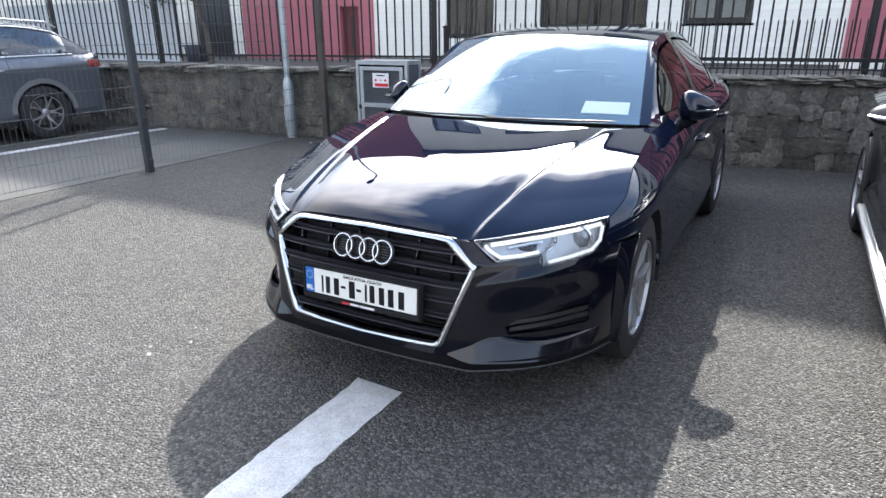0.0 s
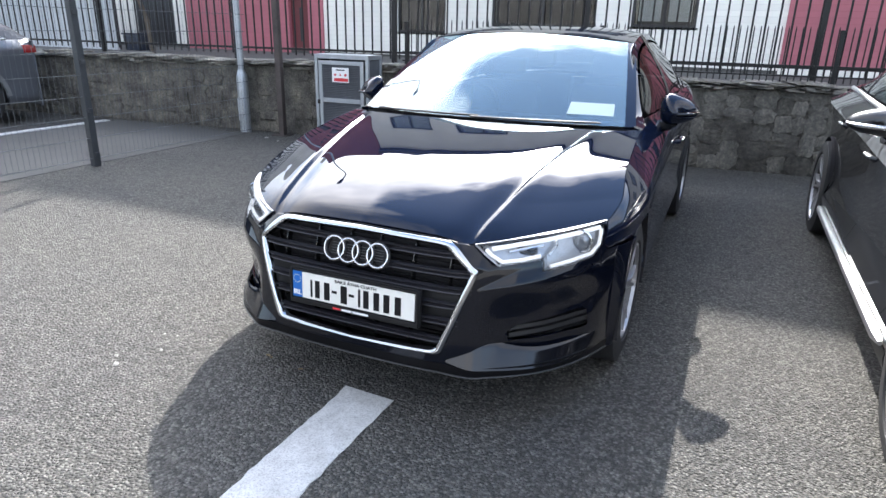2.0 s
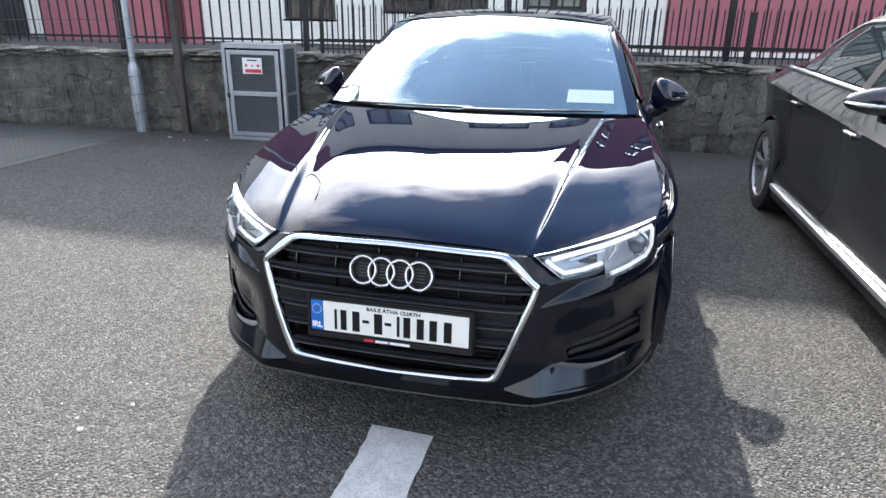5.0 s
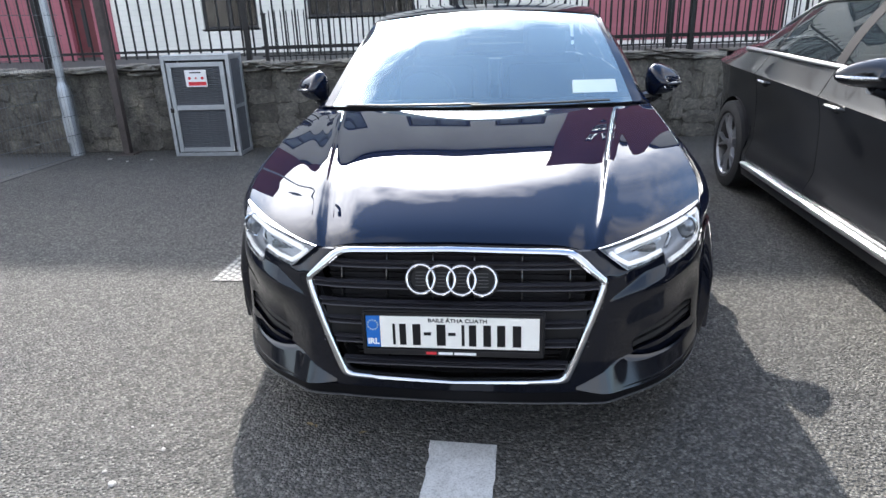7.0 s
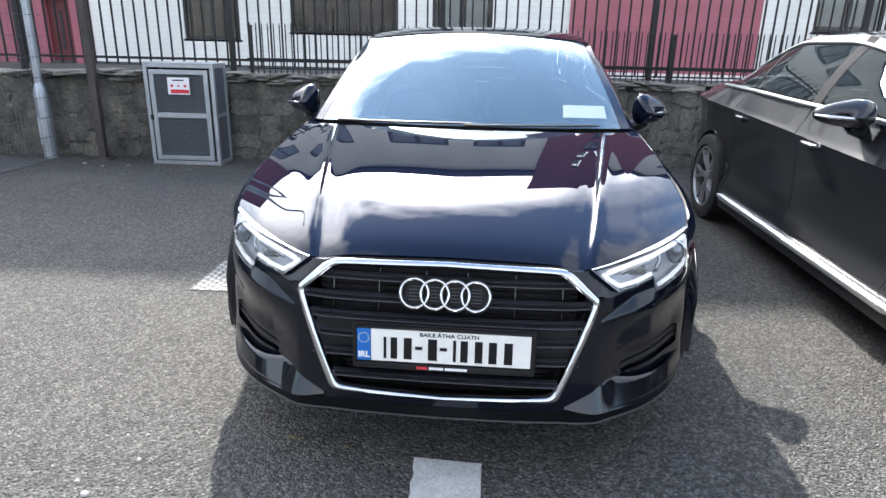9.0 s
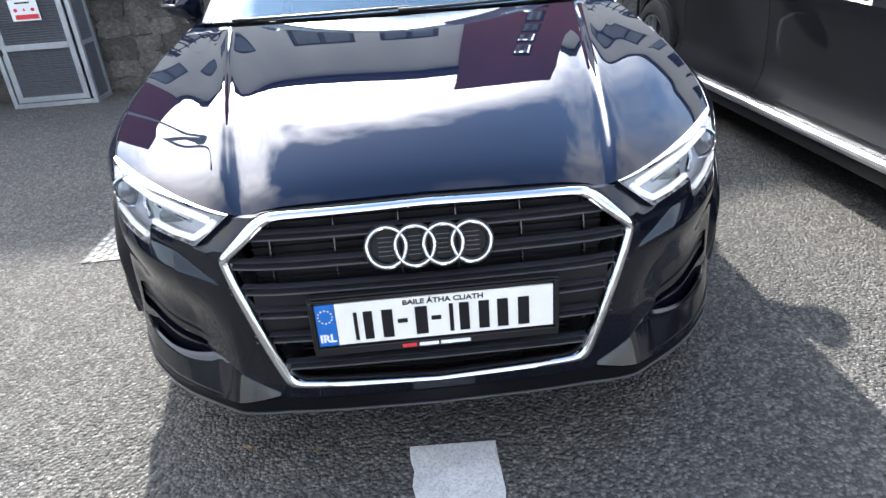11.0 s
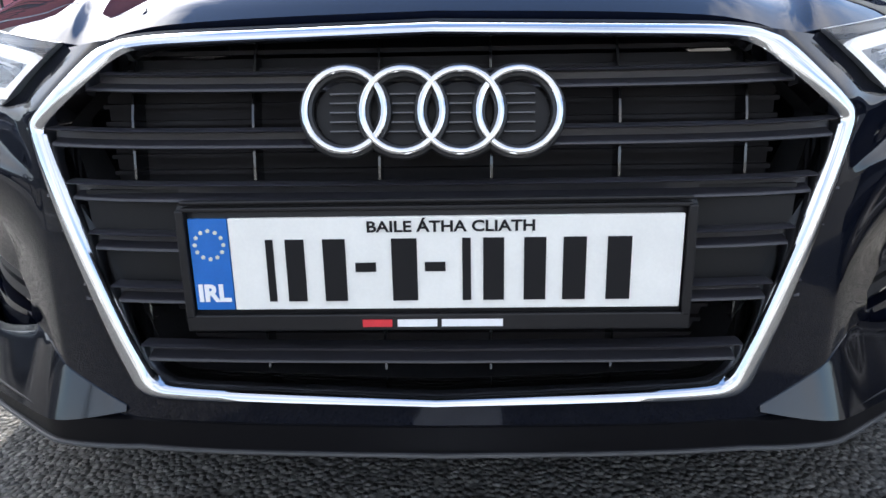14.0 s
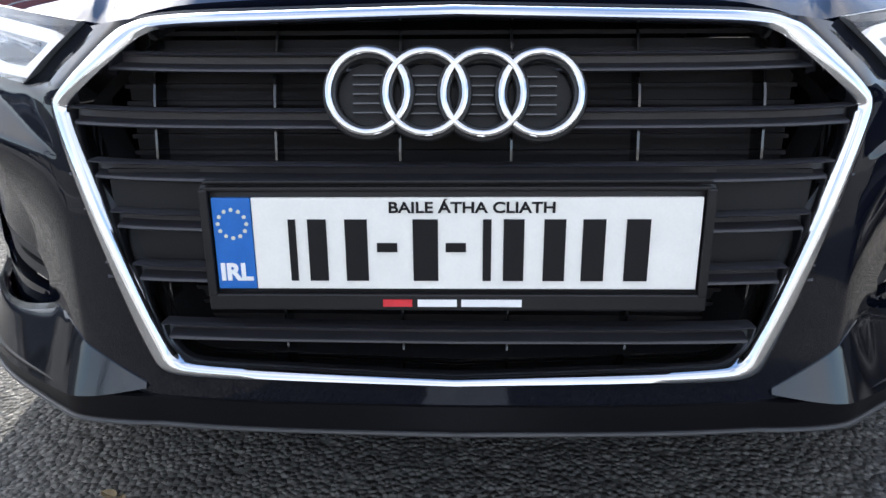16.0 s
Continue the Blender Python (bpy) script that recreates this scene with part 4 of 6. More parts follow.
def wheel_wells(form, parent):
    for sx in (1, -1):
        for h in form.hubs:
            w = float(form.wide(h)) - 0.012
            P = []
            for a in np.linspace(-0.25, math.pi + 0.25, 30):
                P.append([(sx * x, h + form.arch * math.cos(a), form.tyre + form.arch * math.sin(a)) for x in (w - 0.01, w - 0.12, w - 0.38)])
            sheet("wheel_arch_liner", P, M_DARK, parent)


def mirror_housing(parent, form, y, z, tip, mat, sx, size=1.0):
    """A door mirror on a stalk: shell, dark base, glass facing back."""
    base = float(form.side(y, z - 0.06))
    v, f = [], []
    n, m = 14, 18
    cx = (tip + base + 0.02) / 2
    half = (tip - base + 0.015) / 2
    for i in range(n):
        s = i / (n - 1)
        d = math.sin(math.pi / 2 * (1 - s))                     # front dome, 1 at the rim
        for k in range(m):
            a = 2 * math.pi * k / m
            ca, sa = math.cos(a), math.sin(a)
            ex = abs(ca) ** 0.75 * math.copysign(1, ca)
            ez = abs(sa) ** 0.8 * math.copysign(1, sa)
            r = d ** 0.55
            v.append((sx * (cx + half * ex * r), y - 0.01 - 0.10 * size * s + 0.03 * ex, z + size * ((0.080 - 0.034 * ex) if ez > 0 else (0.066 - 0.016 * ex)) * ez * r))
    for i in range(n - 1):
        for k in range(m):
            q = (i * m + k, i * m + (k + 1) % m, (i + 1) * m + (k + 1) % m, (i + 1) * m + k)
            f.append(q if sx > 0 else q[::-1])
    head = mesh_ob("door_mirror", v, f, mat, parent, auto=40)
    gl = [(sx * (cx + half * 0.93 * abs(math.cos(a)) ** 0.75 * math.copysign(1, math.cos(a))), y + 0.0 + 0.03 * math.cos(a), z + size * (0.062 - 0.022 * math.cos(a)) * abs(math.sin(a)) ** 0.8 * math.copysign(1, math.sin(a))) for a in [2 * math.pi * k / 24 for k in range(24)]]
    mesh_ob("mirror_glass", gl, [tuple(range(24))], M_CHROME, head)
    bm = bmesh.new()
    tube(bm, [(sx * (base - 0.02), y + 0.01, z - 0.09), (sx * (base + 0.05), y - 0.01, z - 0.075), (sx * (cx - 0.02), y - 0.03, z - 0.055)], [0.035, 0.03, 0.028], 10)
    part("stalk", bm, M_PLASTICGLOSS, head, smooth=True)
    bm = bmesh.new()
    tube(bm, [(sx * (cx - half * 0.7), y - 0.085, z - 0.008), (sx * cx, y - 0.105, z - 0.008), (sx * (cx + half * 0.75), y - 0.065, z - 0.006), (sx * (cx + half * 1.0), y - 0.01, z - 0.004)], [0.006, 0.009, 0.009, 0.006], 8)
    part("indicator_strip", bm, M_PLASTICGLOSS if mat is M_PAINT else M_SATIN, head, smooth=True)
    return head


def door_handle(parent, form, y, z, sx, mat=None, bright=True):
    x = float(form.side(y, z))
    bm = bmesh.new()
    tube(bm, [(sx * (x - 0.005), y - 0.10, z), (sx * (x + 0.016), y - 0.085, z + 0.002), (sx * (x + 0.021), y, z + 0.004), (sx * (x + 0.016), y + 0.085, z + 0.002), (sx * (x - 0.005), y + 0.10, z)], [0.010, 0.013, 0.014, 0.013, 0.010], 10)
    h = part("door_handle", bm, mat or M_PAINT, parent, smooth=True)
    bm = bmesh.new()
    bmesh.ops.create_uvsphere(bm, u_segments=14, v_segments=8, radius=1, matrix=Matrix.Translation((sx * (x - 0.004), y, z - 0.004)) @ Matrix.Diagonal((0.007, 0.055, 0.026, 1)))
    part("handle_cup", bm, M_DARK, h, smooth=True)
    if bright:
        bm = bmesh.new()
        tube(bm, [(sx * (x + 0.012), y - 0.092, z + 0.002), (sx * (x + 0.031), y - 0.04, z + 0.008), (sx * (x + 0.033), y + 0.03, z + 0.009), (sx * (x + 0.016), y + 0.088, z + 0.004)], [0.004, 0.0065, 0.0065, 0.004], 8)
        part("handle_strip", bm, M_BRIGHT, h, "bright metal strip", smooth=True)
    return h


def seat_row(parent, xs, y, z, width):
    for x in xs:
        bm = bmesh.new()
        box(bm, x - width / 2, x + width / 2, y - 0.45, y, z - 0.14, z, 0.04)
        seat = part("seat", bm, M_SEAT, parent, smooth=True)
        bm = box(bmesh.new(), x - width / 2, x + width / 2, -0.06, 0.06, 0, 0.58, 0.05)
        bmesh.ops.transform(bm, matrix=Matrix.Translation((0, y, z - 0.02)) @ Matrix.Rotation(radians(-16), 4, "X"), verts=bm.verts)
        part("backrest", bm, M_SEAT, seat, smooth=True)
        bm = box(bmesh.new(), x - 0.13, x + 0.13, -0.045, 0.045, 0.62, 0.80, 0.04)
        bmesh.ops.transform(bm, matrix=Matrix.Translation((0, y + 0.02, z - 0.02)) @ Matrix.Rotation(radians(-14), 4, "X"), verts=bm.verts)
        part("headrest", bm, M_SEAT, seat, smooth=True)


def body_sides(form, car, paint, cuts, trim, roof_end, glass_ranges, handles, skirt=True, pane_mat=None):
    """Panels, side glass and pillars of both sides. cuts: (name, y0, y1)."""
    gap = 0.0025
    for mir in (False, True):
        sx = -1 if mir else 1
        obs = {}
        for name, y0, y1 in cuts:
            obs.setdefault(name, sheet(name, form.panel(y0 + gap, y1 - gap), paint, car, thick=0.02, mirror=mir, auto=28))
        for name, y, z in handles:
            door_handle(obs[name], form, y, z, sx, paint if trim is None else trim)
        for y0, y1, s0, s1 in glass_ranges:
            P = []
            for y in np.linspace(y0, y1, 26):
                hgt = max(float(form.rail_z(y) - form.top_z(y)), 0.01)
                P.append([form.cabin(y, s) for s in np.linspace(min(0.9, s0 / hgt), max(0.1, 1 - s1 / hgt), 8)])
            sheet("side_window", P, pane_mat or M_SIDEGLASS, car, mirror=mir)
        a, b = glass_ranges[0][0] - 0.25, roof_end
        ys = np.linspace(a, b, 50)
        P, Q = [], []
        for y in ys:
            hgt = max(float(form.rail_z(y) - form.top_z(y)), 0.004)
            P.append([form.cabin(y, s) for s in np.linspace(max(0.0, 1 - 0.034 / hgt), 1, 4)])
            Q.append([form.cabin(y, s) for s in np.linspace(0, min(1.0, 0.022 / hgt), 3)])
        sheet("roof_rail", P, paint, car, thick=0.02, mirror=mir)
        sheet("belt_strip", Q, trim or M_PLASTICGLOSS, car, thick=0.012, mirror=mir)
        # pillars between the panes
        edges = [(glass_ranges[k][1], glass_ranges[k + 1][0]) for k in range(len(glass_ranges) - 1)] + [(glass_ranges[-1][1], min(roof_end, glass_ranges[-1][1] + 0.35))]
        for n, (y0, y1) in enumerate(edges):
            last = n == len(edges) - 1
            P = [[form.cabin(y, s) for s in np.linspace(0, 1, 8)] for y in np.linspace(y0, y1, 8)]
            P = [[(x + 0.003, y, z) for x, y, z in row] for row in P]
            sheet("rear_pillar" if last else "door_pillar", P, paint if last else M_DARK, car, mirror=mir)
        if skirt:
            y0, y1 = form.hubs[0] + form.arch, form.hubs[1] - form.arch
            P = [[(float(form.side(y, form.sill)) - d, y, form.sill - e) for d, e in ((-0.006, -0.012), (-0.008, 0.012), (0.0, 0.055), (0.06, 0.075))] for y in np.linspace(y0 + 0.01, y1 - 0.01, 24)]
            sheet("sill_skirt", P, trim or M_PLASTIC, car, thick=0.01, mirror=mir)
    wheel_wells(form, car)


US = np.linspace(-1, 1, 41)


def simple_ends(form, car, paint, y0, y1):
    """Plain nose and tail closings of a car that is never seen from its ends."""
    for y, name, d in ((y0, "front_bumper", -1), (y1, "rear_bumper", 1)):
        w, zt = float(form.wide(y)), float(form.top_z(y))
        P = []
        for u in np.linspace(-1, 1, 25):
            bulge = 0.16 * (1 - abs(u) ** 2.5)
            P.append([(u * w, y + d * bulge * (1 - 0.5 * abs(z - 0.55)), z) for z in np.linspace(0.2, zt - 0.02, 12)])
        sheet(name, P, paint, car, thick=0.02)


def under_tray(form, car, y0, y1, z=0.24):
    bm = bmesh.new()
    box(bm, -0.62, 0.62, y0 + 0.25, y1 - 0.2, z - 0.06, z + 0.1)
    box(bm, -0.80, 0.80, form.hubs[0] + form.arch + 0.02, form.hubs[1] - form.arch - 0.02, z - 0.05, z + 0.12)
    part("underbody", bm, M_DARK, car)


# ---- dark grey saloon in the next bay ----
def grey_saloon():
    f = CarForm(
        wide=((0, 0.62), (0.15, 0.76), (0.45, 0.88), (0.95, 0.935), (2.4, 0.94), (4.0, 0.938), (4.4, 0.905), (4.6, 0.84), (4.78, 0.74), (4.9, 0.62)),
        shoulder=((0, 0.66), (1, 0.80), (2.5, 0.87), (4.9, 0.95)),
        top_x=((0, 0.56), (0.5, 0.76), (1.5, 0.83), (1.8, 0.845), (3.6, 0.845), (4.2, 0.80), (4.9, 0.62)),
        top_z=((0, 0.69), (0.5, 0.82), (1.5, 0.985), (1.8, 1.0), (3.0, 1.025), (4.0, 1.035), (4.9, 1.0)),
        rail_x=((1.4, 0.82), (1.6, 0.80), (2.3, 0.63), (2.7, 0.61), (3.3, 0.60), (3.9, 0.64), (4.3, 0.74), (4.9, 0.6)),
        rail_z=((1.4, 0.975), (1.6, 1.02), (2.3, 1.365), (2.7, 1.41), (3.2, 1.405), (3.7, 1.27), (4.1, 1.085), (4.4, 1.045), (4.9, 1.0)),
        mid=((0, 0.72), (0.5, 0.88), (1.5, 1.03), (2.2, 1.40), (2.8, 1.455), (3.4, 1.43), (3.7, 1.34), (4.3, 1.09), (4.9, 1.03)),
        hubs=(0.93, 3.95), tyre=0.335, arch=0.365, sill=0.24)
    f.crease = 0.9
    f.low = curve((0, -0.02), (0.14, -0.006), (0.21, -0.012), (0.29, -0.048), (0.45, -0.046), (0.8, -0.032), (0.93, -0.016), (1, 0))
    car = thing("saloon_car", "dark grey saloon car with chrome window and sill strips, parked", "car", pose(2.77, -0.44, 0, 0, 0, 0.45))
    body_sides(f, car, M_GREYPAINT, [("front_wing", 0.15, 1.48), ("front_door", 1.48, 2.52), ("rear_door", 2.52, 3.52), ("rear_wing", 3.52, 4.72)], None, 4.35,
               [(1.78, 2.47, 0.03, 0.05), (2.57, 3.42, 0.03, 0.05), (3.46, 3.98, 0.03, 0.04)], [("front_door", 2.32, 0.835), ("rear_door", 3.34, 0.865)], pane_mat=M_CLEARSIDE)
    # chrome lines
    for mir in (1, -1):
        bm = bmesh.new()
        ys = np.linspace(1.66, 4.06, 40)
        tube(bm, [(mir * (f.cabin(y, 0.0)[0] + 0.008), y, f.cabin(y, 0.0)[2] + 0.012) for y in ys], 0.014, 8)
        part("belt_trim", bm, M_BRIGHT, car, "bright chrome window line", smooth=True)
        bm = bmesh.new()
        tube(bm, [(mir * (f.cabin(y, 0.90)[0] + 0.010), y, f.cabin(y, 0.90)[2]) for y in np.linspace(1.72, 4.06, 40)], 0.010, 8)
        part("window_trim", bm, M_BRIGHT, car, smooth=True)
        bm = bmesh.new()
        ys = np.linspace(f.hubs[0] + 0.40, f.hubs[1] - 0.40, 30)
        tube(bm, [(mir * (float(f.side(y, 0.27)) + 0.016), y, 0.276) for y in ys], [0.010] + [0.024] * 28 + [0.010], 10)
        part("sill_trim", bm, M_BRIGHT, car, "bright chrome sill strip", smooth=True)
        mirror_housing(car, f, 1.95, 1.035, 1.11, M_GREYPAINT, mir, 0.86)
    sheet("bonnet", f.skin(lambda u: 0.05 + 0.12 * u * u, lambda u: 1.42 + 0.10 * u * u, US, 24, 2.4, False), M_GREYPAINT, car, thick=0.02)
    sheet("windscreen", f.skin(lambda u: 1.46 + 0.10 * u * u, lambda u: 2.18 + 0.1 * u * u, US * 0.95, 16), M_GLASS, car)
    for s in (1, -1):
        sheet("windscreen_pillar", f.skin(lambda u: 1.46 + 0.10 * u * u, lambda u: 2.18 + 0.1 * u * u, s * np.linspace(0.94, 1.0, 4), 16), M_GREYPAINT, car, thick=0.02)
    sheet("roof", f.skin(lambda u: 2.185 + 0.10 * u * u, lambda u: 3.46 - 0.05 * u * u, US, 30), M_GREYPAINT, car, thick=0.02)
    sheet("rear_window", f.skin(lambda u: 3.465 - 0.05 * u * u, lambda u: 4.15 - 0.05 * u * u, US, 16), M_SIDEGLASS, car)
    sheet("boot_lid", f.skin(lambda u: 4.155 - 0.05 * u * u, lambda u: 4.86 - 0.14 * u * u, US, 16, 2.4, False), M_GREYPAINT, car, thick=0.02)
    simple_ends(f, car, M_GREYPAINT, 0.14, 4.74)
    under_tray(f, car, 0, 4.9)
    for sx in (1, -1):
        for h in f.hubs:
            wheel(car, sx * 0.832, h, f.tyre, 0.225, 5, M_RIM, sx, 0.238)
    seat_row(car, (-0.37, 0.37), 2.75, 0.52, 0.5)
    seat_row(car, (-0.37, 0.37), 3.55, 0.55, 0.6)
    bm = box(bmesh.new(), -0.72, 0.72, 1.55, 2.0, 0.6, 0.93, 0.06)
    part("dashboard", bm, M_DASH, car, smooth=True)
    return car


grey_saloon()


# ---- slate grey estate beyond the fence ----
def slate_estate():
    f = CarForm(
        wide=((0, 0.62), (0.15, 0.76), (0.45, 0.88), (0.95, 0.935), (2.4, 0.94), (3.9, 0.94), (4.5, 0.90), (4.75, 0.84), (4.9, 0.76)),
        shoulder=((0, 0.70), (1, 0.86), (2.5, 0.92), (4.9, 0.97)),
        top_x=((0, 0.56), (0.5, 0.76), (1.5, 0.83), (1.8, 0.845), (3.6, 0.845), (4.4, 0.82), (4.9, 0.72)),
        top_z=((0, 0.75), (0.5, 0.88), (1.5, 1.04), (1.8, 1.06), (3.0, 1.085), (4.0, 1.10), (4.9, 1.10)),
        rail_x=((1.4, 0.82), (1.6, 0.80), (2.3, 0.65), (2.7, 0.63), (4.0, 0.62), (4.5, 0.64), (4.8, 0.70), (4.9, 0.71)),
        rail_z=((1.4, 1.035), (1.6, 1.08), (2.3, 1.47), (2.7, 1.52), (3.6, 1.52), (4.2, 1.45), (4.55, 1.28), (4.8, 1.12), (4.9, 1.105)),
        mid=((0, 0.78), (0.5, 0.94), (1.5, 1.09), (2.2, 1.50), (2.8, 1.57), (3.6, 1.57), (4.3, 1.50), (4.6, 1.33), (4.85, 1.14), (4.9, 1.12)),
        hubs=(0.93, 3.84), tyre=0.355, arch=0.40, sill=0.27)
    car = thing("estate_car", "slate grey estate car with roof rails parked beyond the fence", "car", pose(-8.70, -0.52, 0, 0, 0, 0.0))
    body_sides(f, car, M_SUVPAINT, [("front_wing", 0.15, 1.48), ("front_door", 1.48, 2.52), ("rear_door", 2.52, 3.46), ("rear_wing", 3.46, 4.74)], None, 4.8,
               [(1.78, 2.47, 0.03, 0.05), (2.57, 3.40, 0.03, 0.05), (3.46, 4.35, 0.03, 0.05)], [("front_door", 2.32, 0.9), ("rear_door", 3.3, 0.93)], pane_mat=M_CLEARSIDE)
    for mir in (1, -1):
        bm = bmesh.new()
        tube(bm, [(mir * (f.cabin(y, 0.0)[0] + 0.004), y, f.cabin(y, 0.0)[2] + 0.012) for y in np.linspace(1.66, 4.4, 40)], 0.011, 8)
        part("belt_trim", bm, M_BRIGHT, car, smooth=True)
        bm = bmesh.new()
        tube(bm, [(mir * (f.cabin(y, 0.93)[0] + 0.006), y, f.cabin(y, 0.93)[2]) for y in np.linspace(1.72, 4.4, 40)], 0.010, 8)
        part("window_trim", bm, M_BRIGHT, car, smooth=True)
        bm = bmesh.new()
        tube(bm, [(mir * 0.62, y, 1.515 + z) for y, z in ((2.5, 0.0), (2.6, 0.07), (3.4, 0.08), (4.2, 0.03), (4.35, -0.04))], 0.016, 8)
        part("roof_bar", bm, M_SATIN, car, "satin aluminium roof rail", smooth=True)
        ys = np.linspace(4.58, 4.8, 8)
        P = [[(float(f.side(y, z)) + 0.006, y, z) for z in np.linspace(0.93, 1.03, 6)] for y in ys]
        sheet("tail_light", P, M_TAIL, car, "red tail light", thick=0.02, mirror=mir < 0)
        # plastic arch trims
        for h in f.hubs:
            Q = []
            for a in np.linspace(0.05, math.pi - 0.05, 24):
                for_row = []
                for rr in (f.arch - 0.005, f.arch + 0.06):
                    y, z = h + rr * math.cos(a), f.tyre + rr * math.sin(a)
                    for_row.append((float(f.side(y, z)) + 0.008, y, z))
                Q.append(for_row)
            sheet("arch_trim", Q, M_SATINGREY, car, "grey wheel arch trim", thick=0.015, mirror=mir < 0)
        mirror_housing(car, f, 1.95, 1.08, 1.13, M_SUVPAINT, mir, 1.1)
    sheet("bonnet", f.skin(lambda u: 0.05 + 0.12 * u * u, lambda u: 1.42 + 0.10 * u * u, US, 20, 2.4, False), M_SUVPAINT, car, thick=0.02)
    sheet("windscreen", f.skin(lambda u: 1.46 + 0.10 * u * u, lambda u: 2.18 + 0.1 * u * u, US * 0.95, 12), M_GLASS, car)
    sheet("roof", f.skin(lambda u: 2.185 + 0.10 * u * u, lambda u: 4.32 - 0.03 * u * u, US, 30), M_SUVPAINT, car, thick=0.02)
    sheet("rear_window", f.skin(lambda u: 4.325 - 0.03 * u * u, lambda u: 4.84 - 0.05 * u * u, US, 12), M_SIDEGLASS, car)
    simple_ends(f, car, M_SUVPAINT, 0.14, 4.76)
    under_tray(f, car, 0, 4.9, 0.3)
    for sx in (1, -1):
        for h in f.hubs:
            wheel(car, sx * 0.80, h, f.tyre, 0.235, 5, M_RIM, sx, 0.235)
    seat_row(car, (-0.37, 0.37), 2.75, 0.58, 0.5)
    seat_row(car, (-0.37, 0.37), 3.55, 0.6, 0.6)
    return car


M_TAIL = simple("red_tail_lens", (0.25, 0.01, 0.012), 0.15, coat=0.5)
M_SATINGREY = simple("grey_trim_plastic", (0.16, 0.165, 0.17), 0.5)
slate_estate()


# ---- black saloon, the main car ----
A3 = CarForm(
    wide=((0.40, 0.78), (0.45, 0.808), (0.54, 0.850), (0.62, 0.878), (0.75, 0.902), (0.87, 0.911), (1.2, 0.905), (2.2, 0.893), (3.5, 0.888), (4.1, 0.84), (4.35, 0.76), (4.45, 0.68)),
    shoulder=((0.40, 0.66), (0.9, 0.735), (2.2, 0.80), (4.45, 0.86)),
    top_x=((0.40, 0.772), (0.45, 0.785), (0.6, 0.800), (0.8, 0.806), (1.15, 0.79), (1.4, 0.785), (1.7, 0.80), (3.4, 0.80), (3.9, 0.77), (4.45, 0.60)),
    top_z=((0.40, 0.705), (0.55, 0.765), (0.8, 0.845), (1.1, 0.908), (1.36, 0.945), (2.0, 0.965), (3.0, 0.985), (3.9, 1.0), (4.45, 0.97)),
    rail_x=((1.1, 0.78), (1.36, 0.745), (2.0, 0.605), (2.5, 0.585), (3.1, 0.575), (3.6, 0.62), (3.95, 0.73), (4.45, 0.58)),
    rail_z=((1.1, 0.93), (1.36, 0.955), (2.0, 1.328), (2.5, 1.375), (3.0, 1.35), (3.4, 1.22), (3.8, 1.045), (4.0, 1.005), (4.45, 0.97)),
    mid=((0.088, 0.706), (1.10, 0.955), (1.16, 0.968), (1.5, 1.175), (1.88, 1.368), (2.2, 1.405), (2.6, 1.416), (3.0, 1.395), (3.2, 1.35), (3.85, 1.055), (4.45, 0.99)),
    hubs=(0.865, 3.50), tyre=0.318, arch=0.348, sill=0.22)

PLAN = curve((0, 0.0), (0.2, 0.005), (0.35, 0.016), (0.45, 0.042), (0.54, 0.095), (0.65, 0.176), (0.74, 0.28), (0.80, 0.375), (0.845, 0.48), (0.872, 0.56))
LEAN_BACK = curve((0.17, 0.03), (0.205, 0.0), (0.286, 0.003), (0.45, 0.014), (0.6, 0.037), (0.686, 0.079), (0.735, 0.112), (0.78, 0.16))


def face(x, z, off=0.0):
    """A point of the front skin at x and z; off lies behind it."""
    return (x, float(PLAN(abs(x)) + LEAN_BACK(z)) + off, z)


A3.nose = (0.692, 0.628)
A3.shear = lambda y, z: (float(PLAN(0.808) + LEAN_BACK(z)) + 0.004 - 0.445) * max(0.0, 1 - (y - 0.445) / 0.4) if y < 0.845 else 0.0

# outlines in x and z, for the half with x > 0
GRILLE_OUT = [(0, 0.702), (0.30, 0.695), (0.345, 0.691), (0.376, 0.683), (0.395, 0.669), (0.461, 0.606), (0.464, 0.590), (0.361, 0.300), (0.348, 0.288), (0.328, 0.284), (0, 0.282)]
GRILLE_IN = [(0, 0.687), (0.295, 0.680), (0.332, 0.677), (0.352, 0.668), (0.368, 0.656), (0.436, 0.600), (0.441, 0.590), (0.341, 0.322), (0.330, 0.309), (0.314, 0.302), (0, 0.294)]
LAMP = [(0.431, 0.687), (0.520, 0.617), (0.645, 0.634), (0.652, 0.592), (0.785, 0.612), (0.806, 0.645), (0.804, 0.728), (0.62, 0.711)]
INTAKE = [(0.562, 0.332), (0.550, 0.366), (0.584, 0.390), (0.760, 0.420), (0.785, 0.412), (0.792, 0.345), (0.775, 0.338)]
GRILLE_HOLE = [((a[0] + b[0]) / 2, (a[1] + b[1]) / 2) for a, b in zip(GRILLE_OUT, GRILLE_IN)]


def inside(p, poly):
    x, z = p
    c = False
    for (x0, z0), (x1, z1) in zip(poly, poly[1:] + poly[:1]):
        if (z0 > z) != (z1 > z) and x < (x1 - x0) * (z - z0) / (z1 - z0) + x0:
            c = not c
    return c


